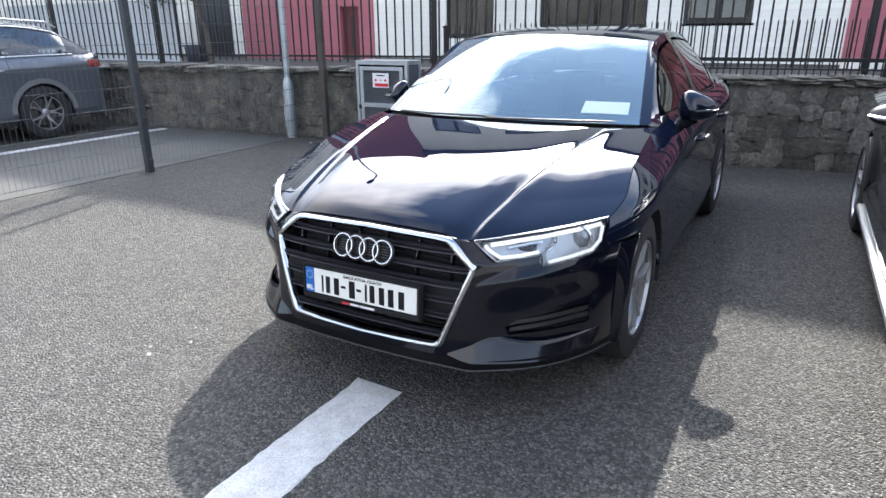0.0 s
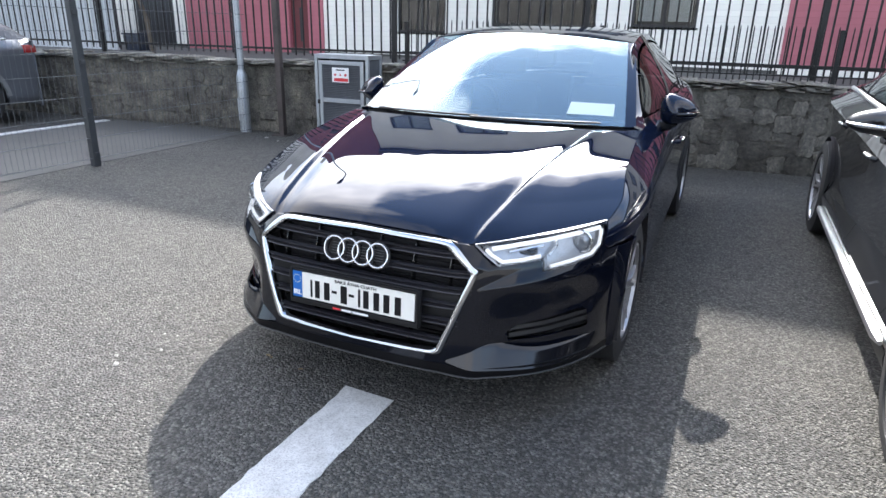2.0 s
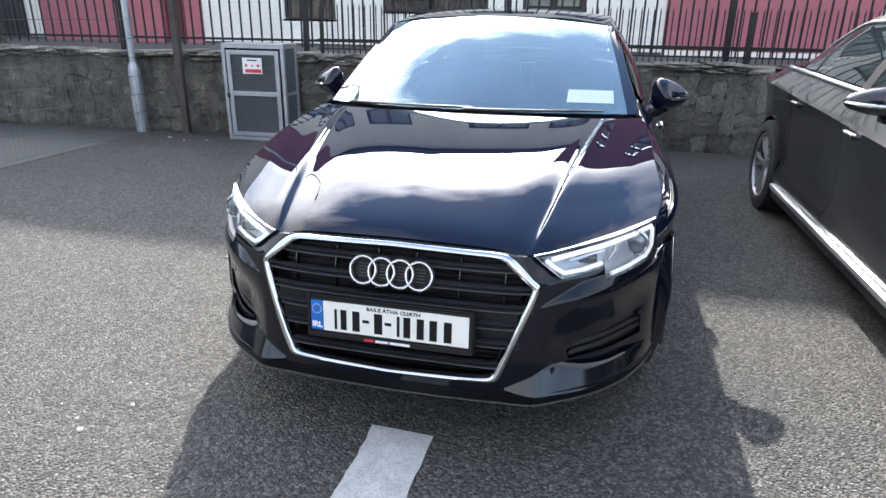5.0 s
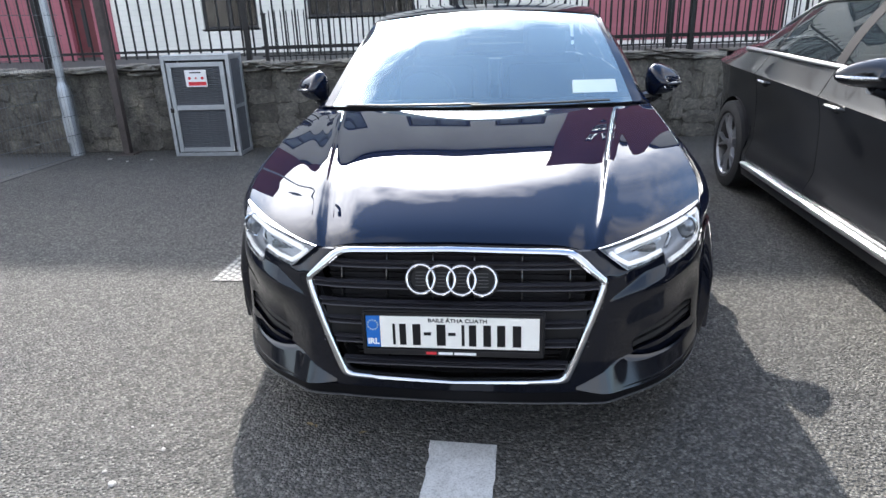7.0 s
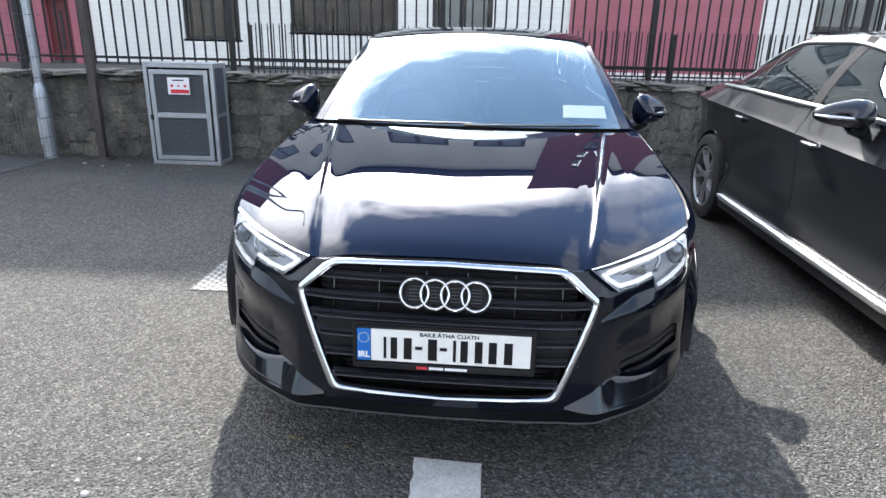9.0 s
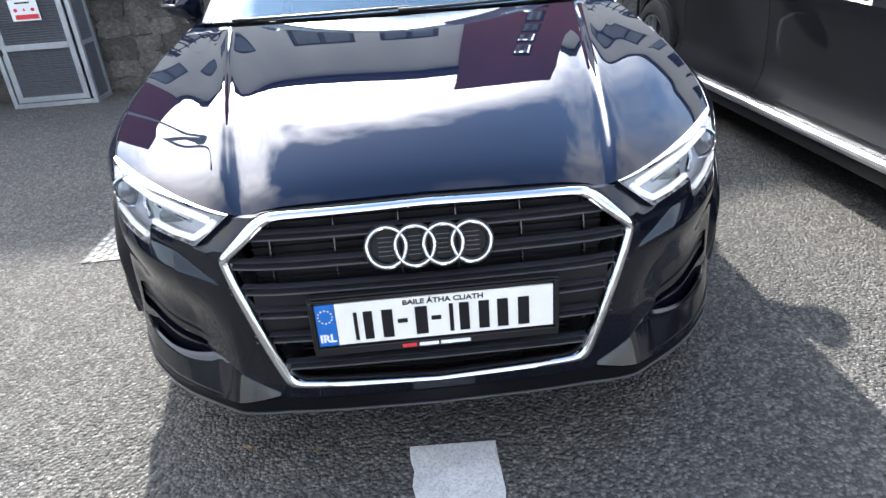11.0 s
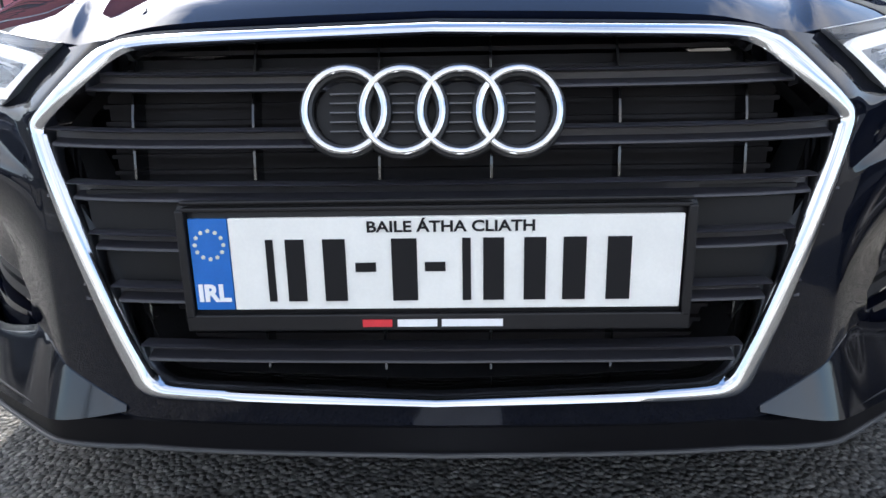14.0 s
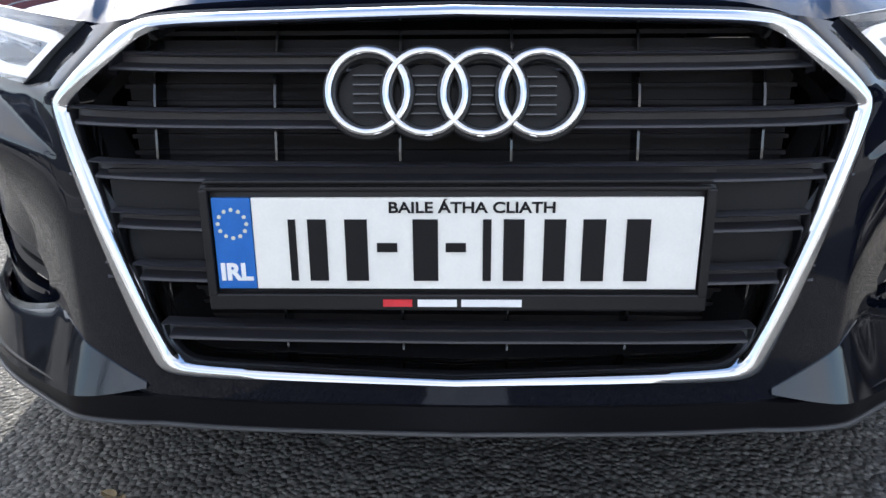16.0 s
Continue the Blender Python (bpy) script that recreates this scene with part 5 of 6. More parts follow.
def nearest(p, poly):
    best, d2 = p, 1e9
    for (x0, z0), (x1, z1) in zip(poly, poly[1:] + poly[:1]):
        dx, dz = x1 - x0, z1 - z0
        t = max(0.0, min(1.0, ((p[0] - x0) * dx + (p[1] - z0) * dz) / (dx * dx + dz * dz + 1e-12)))
        q = (x0 + t * dx, z0 + t * dz)
        d = (q[0] - p[0]) ** 2 + (q[1] - p[1]) ** 2
        if d < d2:
            best, d2 = q, d
    return best, math.sqrt(d2)


def front_patch(name, keep, xs, zs, mat, parent, label="", off=0.0, holes=(), rim=0.0, mirror=False, top=None, bulge=None):
    """The part of the front skin inside the outline keep (or all of it) and outside the holes; its cut edges turn in by rim."""
    zs = list(zs)
    sgn = -1 if mirror else 1
    polys = ([keep] if keep else []) + list(holes)
    bm = bmesh.new()
    V = {}
    pos = {}
    for i, x in enumerate(xs):
        for j in range(len(zs)):
            z = zs[j] if top is None else zs[0] + (float(top(x)) - zs[0]) * j / (len(zs) - 1)
            pos[i, j] = (float(x), float(z))
    faces = []
    for i in range(len(xs) - 1):
        for j in range(len(zs) - 1):
            c = ((pos[i, j][0] + pos[i + 1, j][0]) / 2, (pos[i, j][1] + pos[i, j + 1][1] + pos[i + 1, j][1] + pos[i + 1, j + 1][1]) / 4)
            if (keep and not inside(c, keep)) or any(inside(c, h) for h in holes):
                continue
            faces.append((i, j))
    used = {}
    for i, j in faces:
        for q in ((i, j), (i + 1, j), (i + 1, j + 1), (i, j + 1)):
            used[q] = used.get(q, 0) + 1
    for q, n in used.items():
        p = pos[q]
        if n < 4:
            for poly in polys:
                near, d = nearest(p, poly)
                step = 0.8 * max(abs(xs[1] - xs[0]), abs(zs[1] - zs[0]), 0.010)
                if d < step:
                    p = near
                    break
        x, y, z = face(p[0], p[1], off + (bulge(*p) if bulge else 0.0))
        V[q] = bm.verts.new((sgn * x, y, z))
    for i, j in faces:
        q = [V[i, j], V[i + 1, j], V[i + 1, j + 1], V[i, j + 1]]
        try:
            bm.faces.new(q if sgn > 0 else q[::-1])
        except ValueError:
            pass
    if rim:
        edge = [e for e in bm.edges if e.is_boundary]
        r = bmesh.ops.extrude_edge_only(bm, edges=edge)
        vs = [v for v in r["geom"] if isinstance(v, bmesh.types.BMVert)]
        bmesh.ops.translate(bm, verts=vs, vec=(0, rim, 0))
    bmesh.ops.dissolve_degenerate(bm, dist=1e-5, edges=bm.edges)
    return part(name, bm, mat, parent, label, smooth=True, auto=32)


def outline(poly, n=10):
    """The half outline with n steps a side, then its mirror image: one closed loop."""
    half = []
    for (x0, z0), (x1, z1) in zip(poly, poly[1:]):
        half += [(x0 + (x1 - x0) * k / n, z0 + (z1 - z0) * k / n) for k in range(n)]
    half.append(poly[-1])
    for _ in range(8):
        half = half[:1] + [((a[0] + 2 * b[0] + c[0]) / 4, (a[1] + 2 * b[1] + c[1]) / 4) for a, b, c in zip(half, half[1:], half[2:])] + half[-1:]
    return half + [(-x, z) for x, z in half[-2:0:-1]]


def ribbon(name, loops, mat, parent, label="", closed=True, auto=40):
    """A skin over loops of points, from the first to the last."""
    n = len(loops[0])
    v = [p for loop in loops for p in loop]
    f = []
    for i in range(len(loops) - 1):
        for k in range(n if closed else n - 1):
            f.append((i * n + k, i * n + (k + 1) % n, (i + 1) * n + (k + 1) % n, (i + 1) * n + k))
    ob = mesh_ob(name, v, f, mat, parent, label, auto=auto)
    bm = bmesh.new()
    bm.from_mesh(ob.data)
    bmesh.ops.recalc_face_normals(bm, faces=bm.faces)
    bm.to_mesh(ob.data)
    bm.free()
    return ob


def words(name, text, size, place, mat, parent, width=None, bold=0.0):
    """Flat lettering with the built-in font, as a mesh."""
    cu = bpy.data.curves.new(name, "FONT")
    cu.body, cu.size, cu.extrude = text, size, 0.0004
    cu.align_x = "CENTER"
    cu.offset = bold
    tmp = bpy.data.objects.new(name, cu)
    scene.collection.objects.link(tmp)
    dg = bpy.context.evaluated_depsgraph_get()
    me = bpy.data.meshes.new_from_object(tmp.evaluated_get(dg))
    bpy.data.objects.remove(tmp)
    if width:
        xs = [v.co.x for v in me.vertices]
        k = width / (max(xs) - min(xs))
        for v in me.vertices:
            v.co.x *= k
    me.materials.clear()
    me.materials.append(mat)
    ob = new(name, me)
    ob.parent = parent
    ob.matrix_basis = place
    return ob


def grille(car):
    g = new("grille")
    g.parent = car
    o, i = outline(GRILLE_OUT), outline(GRILLE_IN)
    mid = [((a[0] * 0.55 + b[0] * 0.45), (a[1] * 0.55 + b[1] * 0.45)) for a, b in zip(o, i)]
    near_o = [((a[0] * 0.82 + b[0] * 0.18), (a[1] * 0.82 + b[1] * 0.18)) for a, b in zip(o, i)]
    near_i = [((a[0] * 0.25 + b[0] * 0.75), (a[1] * 0.25 + b[1] * 0.75)) for a, b in zip(o, i)]
    ribbon("chrome_frame", [[face(*p, 0.03) for p in o], [face(*p, -0.003) for p in o], [face(*p, -0.010) for p in near_o], [face(*p, -0.013) for p in mid], [face(*p, -0.0115) for p in near_i], [face(*p, -0.006) for p in i], [face(p[0] * 0.985, p[1], 0.045) for p in i]], M_CHROME, g, "bright chrome grille surround", auto=50)
    # a black seal round the chrome
    big = [(x * 1.008, 0.49 + (z - 0.49) * 1.012) for x, z in o]
    ribbon("frame_seal", [[face(*p, 0.02) for p in big], [face(*p, 0.001) for p in big], [face(*p, 0.0) for p in o]], M_PLASTIC, g)
    half = curve((0.277, 0.325), (0.30, 0.34), (0.312, 0.347), (0.59, 0.434), (0.60, 0.430), (0.655, 0.372), (0.68, 0.33), (0.69, 0.31))
    levels = (0.6405, 0.581, 0.5225, 0.466, 0.4055, 0.3335)
    prof = [(0.020, 0.0112), (0.008, 0.0110), (0.0022, 0.0104), (0.0, 0.0094), (0.0010, 0.0080), (0.006, 0.0070), (0.016, 0.0058), (0.016, -0.0016), (0.009, -0.0042), (0.0028, -0.0056), (0.0004, -0.0070), (0.0, -0.0090), (0.0022, -0.0104), (0.008, -0.0110), (0.018, -0.0112)]
    for z in levels:
        w = float(half(z)) + 0.020
        fwd = 0.009 if z < 0.45 else 0.004
        xs = w * np.sin(np.linspace(-1, 1, 49) * math.pi / 2)
        P = [[(x, float(0.62 * PLAN(abs(x)) + LEAN_BACK(z)) + 0.018 - fwd * (abs(x) / w) ** 4 + dy, z + dz + 0.005 * (abs(x) / w) ** 6) for dy, dz in prof] for x in xs]
        sheet("slat", P, M_SLAT, g, auto=60)
    # thin uprights behind the slats and the dark radiator pack
    for x in (-0.351, -0.208, -0.0637, 0.0637, 0.208, 0.351):
        P = [[(x + d, float(0.62 * PLAN(abs(x)) + LEAN_BACK(z)) + 0.05 + e, z) for d, e in ((-0.0014, 0.03), (-0.0014, 0), (0.0014, 0), (0.0014, 0.03))] for z in np.linspace(0.30, 0.685, 20)]
        sheet("upright", P, M_PLASTICGLOSS, g)
    boxed("radiator", -0.40, 0.40, 0.14, 0.16, 0.28, 0.665, M_DARK, g)
    ribs = bmesh.new()
    for k in range(20):
        box(ribs, -0.4, 0.4, 0.128, 0.14, 0.29 + 0.02 * k, 0.295 + 0.02 * k)
    part("condenser", ribs, M_DARK, g)
    boxed("blanking_panel", -0.40, 0.40, 0.062, 0.068, 0.40, 0.525, M_CARRIER, g, "flat black plastic panel")
    # shroud walls from the frame back to the radiator
    ribbon("shroud", [[face(p[0] * 0.985, p[1], 0.04) for p in i], [(p[0] * 0.98, 0.15, p[1]) for p in i]], M_PLASTIC, g)
    # the emblem: four plain rings on a black carrier
    em = new("emblem")
    em.parent = g
    tilt = Matrix.Rotation(radians(-17), 4, "X")
    for k in range(4):
        cx, cz = -0.0926 + 0.061 * k, 0.6131 - 0.0007 * k
        m = Matrix.Translation((cx, face(cx, cz)[1] - 0.006, cz)) @ tilt
        for nm, r, minor, mat, dy in (("ring_back", 0.0420, 0.0078, M_PLASTIC, 0.008), ("ring", 0.0420, 0.0038, M_RINGCHROME, 0.0)):
            v, f = [], []
            for a in range(48):
                t = 2 * math.pi * a / 48
                for b in range(10):
                    s = 2 * math.pi * b / 10
                    rr = r + minor * math.cos(s)
                    v.append(m @ Vector((rr * math.cos(t), dy + minor * 0.75 * math.sin(s), rr * math.sin(t) * 1.03)))
            for a in range(48):
                for b in range(10):
                    f.append((a * 10 + b, ((a + 1) % 48) * 10 + b, ((a + 1) % 48) * 10 + (b + 1) % 10, a * 10 + (b + 1) % 10))
            mesh_ob(nm, v, f, mat, em)
        lines = bmesh.new()
        for q in range(5):
            box(lines, -0.018, 0.018, 0.012, 0.016, -0.02 + 0.01 * q - 0.0007, -0.02 + 0.01 * q + 0.0007)
        bmesh.ops.transform(lines, matrix=m, verts=lines.verts)
        part("emblem_fin", lines, M_EMBLEMLINE, em)
        lines = bmesh.new()
        bmesh.ops.create_cone(lines, cap_ends=True, segments=24, radius1=0.034, radius2=0.034, depth=0.003, matrix=Matrix.Translation((0, 0.02, 0)) @ Matrix.Rotation(radians(90), 4, "X"))
        bmesh.ops.transform(lines, matrix=m, verts=lines.verts)
        part("emblem_disc", lines, M_CARRIER, em)
    return g


M_SLAT = simple("slate_black_plastic", (0.027, 0.0265, 0.032), 0.32, scale=25, var=0.2)
M_HOLDER = simple("holder_black", (0.010, 0.0095, 0.0105), 0.45, scale=25, spec=0.3)
M_EMBLEMLINE = simple("emblem_line_grey", (0.10, 0.10, 0.105), 0.4, scale=30)
M_CARRIER = simple("emblem_black", (0.012, 0.012, 0.013), 0.6, scale=30, spec=0.3)
M_RINGCHROME = simple("ring_chrome", (0.62, 0.63, 0.65), 0.05, 1.0, var=0.02)


def number_plate(car):
    t = new("number_plate")
    t.parent = car
    t.matrix_basis = Matrix.Translation((0, 0.0, 0.4558)) @ Matrix.Rotation(radians(-3.0), 4, "X") @ Matrix.Rotation(radians(-0.2), 4, "Y")
    bm = bmesh.new()
    box(bm, -0.277, 0.277, 0.004, 0.03, -0.078, 0.066, 0.008)
    holder = part("plate_holder", bm, M_HOLDER, t, "black plastic plate holder", smooth=True)
    for z0, z1 in ((0.0575, 0.0625), (0.0655, 0.0695)):
        boxed("holder_ridge", -0.268, 0.268, -0.002, 0.01, z0, z1, M_HOLDER, holder, bevel=0.0015)
    for x0, x1 in ((-0.273, -0.263), (0.263, 0.273)):
        boxed("holder_ridge", x0, x1, -0.004, 0.008, -0.06, 0.06, M_HOLDER, holder, bevel=0.002)
    boxed("holder_ridge", -0.273, 0.273, -0.003, 0.008, -0.0755, -0.0565, M_HOLDER, holder, bevel=0.002)
    boxed("white_field", -0.2175, 0.2605, -0.0015, 0.004, -0.0508, 0.0508, M_PLATEWHITE, t, "white reflective plate field", bevel=0.001)
    blue = boxed("blue_field", -0.2605, -0.2185, -0.0015, 0.004, -0.0508, 0.0508, M_PLATEBLUE, t, "blue country band", bevel=0.001)
    for k in range(12):
        a = 2 * math.pi * k / 12
        bm = bmesh.new()
        bmesh.ops.create_cone(bm, cap_ends=True, segments=5, radius1=0.0024, radius2=0.0024, depth=0.001, matrix=Matrix.Translation((-0.2395 + 0.0155 * math.cos(a), -0.002, 0.0225 + 0.0155 * math.sin(a))) @ Matrix.Rotation(radians(90), 4, "X"))
        part("star", bm, M_YELLOW, blue)
    words("country_letters", "IRL", 0.026, Matrix.Translation((-0.2395, -0.0022, -0.040)) @ Matrix.Rotation(radians(90), 4, "X"), M_WHITE, blue, 0.035, 0.0011)
    words("county_letters", "BAILE ÁTHA CLIATH", 0.0165, Matrix.Translation((0.018, -0.0022, 0.0348)) @ Matrix.Rotation(radians(90), 4, "X"), M_INK, t, 0.176, 0.0004)
    # the number itself stands as plain bars
    for x0, x1 in ((-0.179, -0.171), (-0.158, -0.138), (-0.118, -0.094), (-0.045, -0.018), (0.030, 0.039), (0.052, 0.074), (0.095, 0.118), (0.136, 0.160), (0.182, 0.207)):
        boxed("number_bar", x0, x1, -0.003, -0.0015, -0.0410, 0.0275, M_INK, t)
    for x in (-0.073, 0.001):
        boxed("number_bar", x - 0.011, x + 0.011, -0.003, -0.0015, -0.0085, 0.0015, M_INK, t)
    boxed("dealer_bar", -0.079, -0.047, -0.0045, -0.003, -0.0705, -0.0625, M_RED, holder)
    boxed("dealer_bar", -0.041, 0.002, -0.0045, -0.003, -0.0705, -0.0625, M_WHITE, holder)
    boxed("dealer_bar", 0.007, 0.073, -0.0045, -0.003, -0.0705, -0.0625, M_WHITE, holder)
    return t


def headlamp(car, mir):
    s = -1 if mir else 1
    lamp = new("headlamp")
    lamp.parent = car
    xs, zs = np.linspace(0.432, 0.812, 60), np.linspace(0.588, 0.732, 40)
    front_patch("housing", LAMP, xs, zs, M_LAMPBODY, lamp, "silver-grey lamp housing", off=0.055, rim=-0.056, mirror=mir)
    front_patch("lens", LAMP, xs, zs, M_LAMPGLASS, lamp, "clear headlamp cover", off=-0.001, mirror=mir, bulge=lambda x, z: -0.004)

    def strip(name, pts, mat, off, r):
        bm = bmesh.new()
        tube(bm, [Vector(face(x, z, off)) * 1.0 for x, z in pts], r, 8)
        if mir:
            bmesh.ops.scale(bm, vec=(-1, 1, 1), verts=bm.verts)
            bmesh.ops.reverse_faces(bm, faces=bm.faces)
        return part(name, bm, mat, lamp, smooth=True)

    strip("running_light", [(0.486, 0.6695), (0.55, 0.679), (0.64, 0.691), (0.74, 0.702), (0.788, 0.707)], M_DRL, 0.014, 0.0085)["label"] = "white daytime running light strip"
    strip("running_light", [(0.468, 0.669), (0.49, 0.650), (0.525, 0.628), (0.58, 0.632), (0.635, 0.642)], M_DRL, 0.013, 0.0074)
    strip("running_light", [(0.668, 0.604), (0.72, 0.612), (0.778, 0.624), (0.795, 0.65), (0.794, 0.70)], M_DRL, 0.014, 0.0070)
    strip("chrome_bar", [(0.535, 0.655), (0.58, 0.663), (0.635, 0.672)], M_CHROME, 0.03, 0.006)
    strip("chrome_bar", [(0.655, 0.64), (0.672, 0.665), (0.668, 0.69)], M_CHROME, 0.03, 0.007)
    # projector with its ring
    c = Vector(face(0.738, 0.668, 0.03))
    bm = bmesh.new()
    bmesh.ops.create_uvsphere(bm, u_segments=24, v_segments=14, radius=0.036, matrix=Matrix.Translation((s * c.x, c.y + 0.012, c.z)) @ Matrix.Diagonal((1, 0.7, 1, 1)))
    part("projector", bm, M_PROJECTOR, lamp, "dark projector lens", smooth=True)
    v, f = [], []
    for a in range(32):
        t = 2 * math.pi * a / 32
        for b in range(8):
            q = 2 * math.pi * b / 8
            rr = 0.040 + 0.005 * math.cos(q)
            v.append((s * (c.x + rr * math.cos(t)), c.y + 0.006 + 0.006 * math.sin(q), c.z + rr * math.sin(t)))
    for a in range(32):
        for b in range(8):
            f.append((a * 8 + b, ((a + 1) % 32) * 8 + b, ((a + 1) % 32) * 8 + (b + 1) % 8, a * 8 + (b + 1) % 8))
    mesh_ob("projector_ring", v, f, M_CHROME, lamp)
    c = face(0.585, 0.652, 0.04)
    boxed("reflector", s * c[0] - 0.035, s * c[0] + 0.035, c[1] - 0.005, c[1] + 0.03, c[2] - 0.014, c[2] + 0.012, M_PLASTICGLOSS, lamp, "dark square reflector", bevel=0.006)
    return lamp


M_LAMPBODY = simple("lamp_silver", (0.46, 0.48, 0.52), 0.3, 0.4, var=0.15, scale=30)
M_PROJECTOR = simple("projector_glass", (0.22, 0.24, 0.27), 0.08, 0.5, coat=1.0)


def running_light_mat():
    m, nt, b = material("running_light_white")
    b.inputs["Base Color"].default_value = (0.85, 0.87, 0.9, 1)
    b.inputs["Roughness"].default_value = 0.25
    b.inputs["Emission Color"].default_value = (0.95, 0.97, 1.0, 1)
    b.inputs["Emission Strength"].default_value = 0.22
    return m


M_DRL = running_light_mat()


def shelf(x, z):
    """The step below the lamp: the skin comes forward under a rising line, then falls back towards the intake."""
    if z > 0.597 and x < 0.56:
        # the panel between grille and lamp leans a little further back
        d = max(0.0, z - 0.597 - 0.30 * max(0.0, x - 0.46))
        e = (x - 0.395) * 0.69 + (z - 0.669) * 0.724
        k = min(1.0, d / 0.02) * min(1.0, max(0.0, (e + 0.05) / 0.02)) * min(1.0, max(0.0, (x - 0.35) / 0.02))
        return k * (-0.008 + 0.50 * min(max(e, 0.0), 0.05))
    if x < 0.46:
        return 0.0
    e = min(1.0, max(0.0, (0.85 - x) / 0.11))
    k = min(1.0, (x - 0.46) / 0.12) * e * e * (3 - 2 * e)
    line = 0.540 + 0.16 * (x - 0.48)
    edge = line + 0.042 * k
    if z > line:
        t = min(1.0, max(0.0, (edge - z) / max(0.008, edge - line)))
        return -0.017 * k * t
    t = min(1.0, max(0.0, (line - z) / 0.15))
    return k * (-0.017 + 0.056 * t * t * (3 - 2 * t))


def bumper(car):
    top = curve((0, 0.699), (0.30, 0.694), (0.40, 0.684), (0.45, 0.679), (0.62, 0.704), (0.79, 0.722), (0.805, 0.715), (0.811, 0.66), (0.82, 0.625), (0.85, 0.622))
    xs = np.linspace(0, 0.85, 200)
    zs = np.linspace(0.215, 0.70, 104)
    b = new("front_bumper")
    b.parent = car
    for mir in (False, True):
        front_patch("bumper_skin", None, xs, zs, M_BUMPER, b, "glossy black bumper skin", holes=(GRILLE_HOLE, LAMP, INTAKE), rim=0.022, mirror=mir, top=top,
                    bulge=shelf)
        P = []
        for z in np.linspace(0.215, 0.622, 40):
            y0 = face(0.85, z)[1]
            y1 = A3.hubs[0] - math.sqrt(A3.arch ** 2 - (z - A3.tyre) ** 2)
            x1 = 0.872 + 0.024 * min(1.0, max(0.0, (z - 0.215) / 0.22))
            P.append([(0.85 + (x1 - 0.85) * t * (2 - t), y0 + (max(y1, y0 + 0.01) - y0) * t, z) for t in np.linspace(0, 1, 10)])
        sheet("bumper_corner", P, M_BUMPER, b, thick=0.02, mirror=mir)
        # recessed intake: dark back, two slats
        front_patch("intake_back", INTAKE, np.linspace(0.55, 0.84, 30), np.linspace(0.335, 0.44, 16), M_DARK, b, off=0.06, rim=-0.03, mirror=mir, bulge=shelf)
        for z0 in (0.350, 0.376):
            P = [[face(x, z0 + 0.10 * (x - 0.6) + dz, dy + shelf(x, z0)) for dy, dz in ((0.05, 0.012), (0.014, 0.009), (0.012, -0.006), (0.05, -0.01))] for x in np.linspace(0.56, 0.788, 20)]
            sheet("intake_slat", P, M_PLASTIC, b, mirror=mir)
        # the up-facing blade under the intake, flush with the skin at both ends
        ztop = curve((0.375, 0.270), (0.44, 0.300), (0.512, 0.331), (0.56, 0.318), (0.62, 0.305), (0.70, 0.298), (0.78, 0.300), (0.849, 0.325))
        zbot = curve((0.375, 0.264), (0.46, 0.250), (0.6, 0.243), (0.75, 0.240), (0.849, 0.250))
        P = []
        for x in list(np.linspace(0.375, 0.54, 14)) + list(np.linspace(0.548, 0.849, 26)):
            k = min(1.0, (x - 0.375) / 0.10)
            e = min(1.0, max(0.0, (0.849 - x) / 0.10))
            zt, zb = float(ztop(x)), float(zbot(x))
            row = []
            for q in np.linspace(0, 1, 9):
                front = -0.004 - 0.026 * k * e
                back = min(shelf(x, zt) - 0.0015, front + 0.60 * (zt - zb))
                row.append(face(x, zb + (zt - zb) * q, front + (back - front) * q))
            # a narrow ledge on top
            row += [face(x, zt + 0.001, back + 0.002), face(x, zt + 0.006, max(back + 0.003, min(shelf(x, zt) + 0.004, back + 0.010)))]
            P.append(row)
        sheet("bumper_blade", P, M_BLADE, b, thick=0.012, mirror=mir, auto=40)
        P = []
        for x in np.linspace(0, 0.852, 60):
            e = min(1.0, max(0.0, (x - 0.36) / 0.115)) * min(1.0, max(0.0, (0.85 - x) / 0.10))
            P.append([face(x, z, o - 0.023 * e) for z, o in ((0.256, 0.004), (0.254, -0.003), (0.236, -0.003), (0.2225, -0.003), (0.2205, -0.0065), (0.218, -0.007), (0.2145, -0.002), (0.198, 0.03), (0.18, 0.10))])
        sheet("lower_lip", P, M_LIP, b, mirror=mir, auto=25)
        # bead in lighter grey: the lip's sky reflection put into its colour
        bead = bmesh.new()
        line = []
        for x in np.linspace(0, 0.852, 60):
            e = min(1.0, max(0.0, (x - 0.36) / 0.115)) * min(1.0, max(0.0, (0.85 - x) / 0.10))
            q = face(x, 0.2195, -0.006 - 0.023 * e)
            line.append((-q[0] if mir else q[0], q[1], q[2]))
        tube(bead, line, 0.0028, 8)
        part("lip_edge", bead, M_LIPEDGE, b, "grey lower edge with sky sheen in its colour", smooth=True)
    return b


M_LIPEDGE = simple("lip_edge_sheen", (0.042, 0.043, 0.045), 0.45, scale=30, var=0.3)
M_LIP = simple("lip_plastic", (0.004, 0.004, 0.005), 0.38, scale=20, spec=0.14)


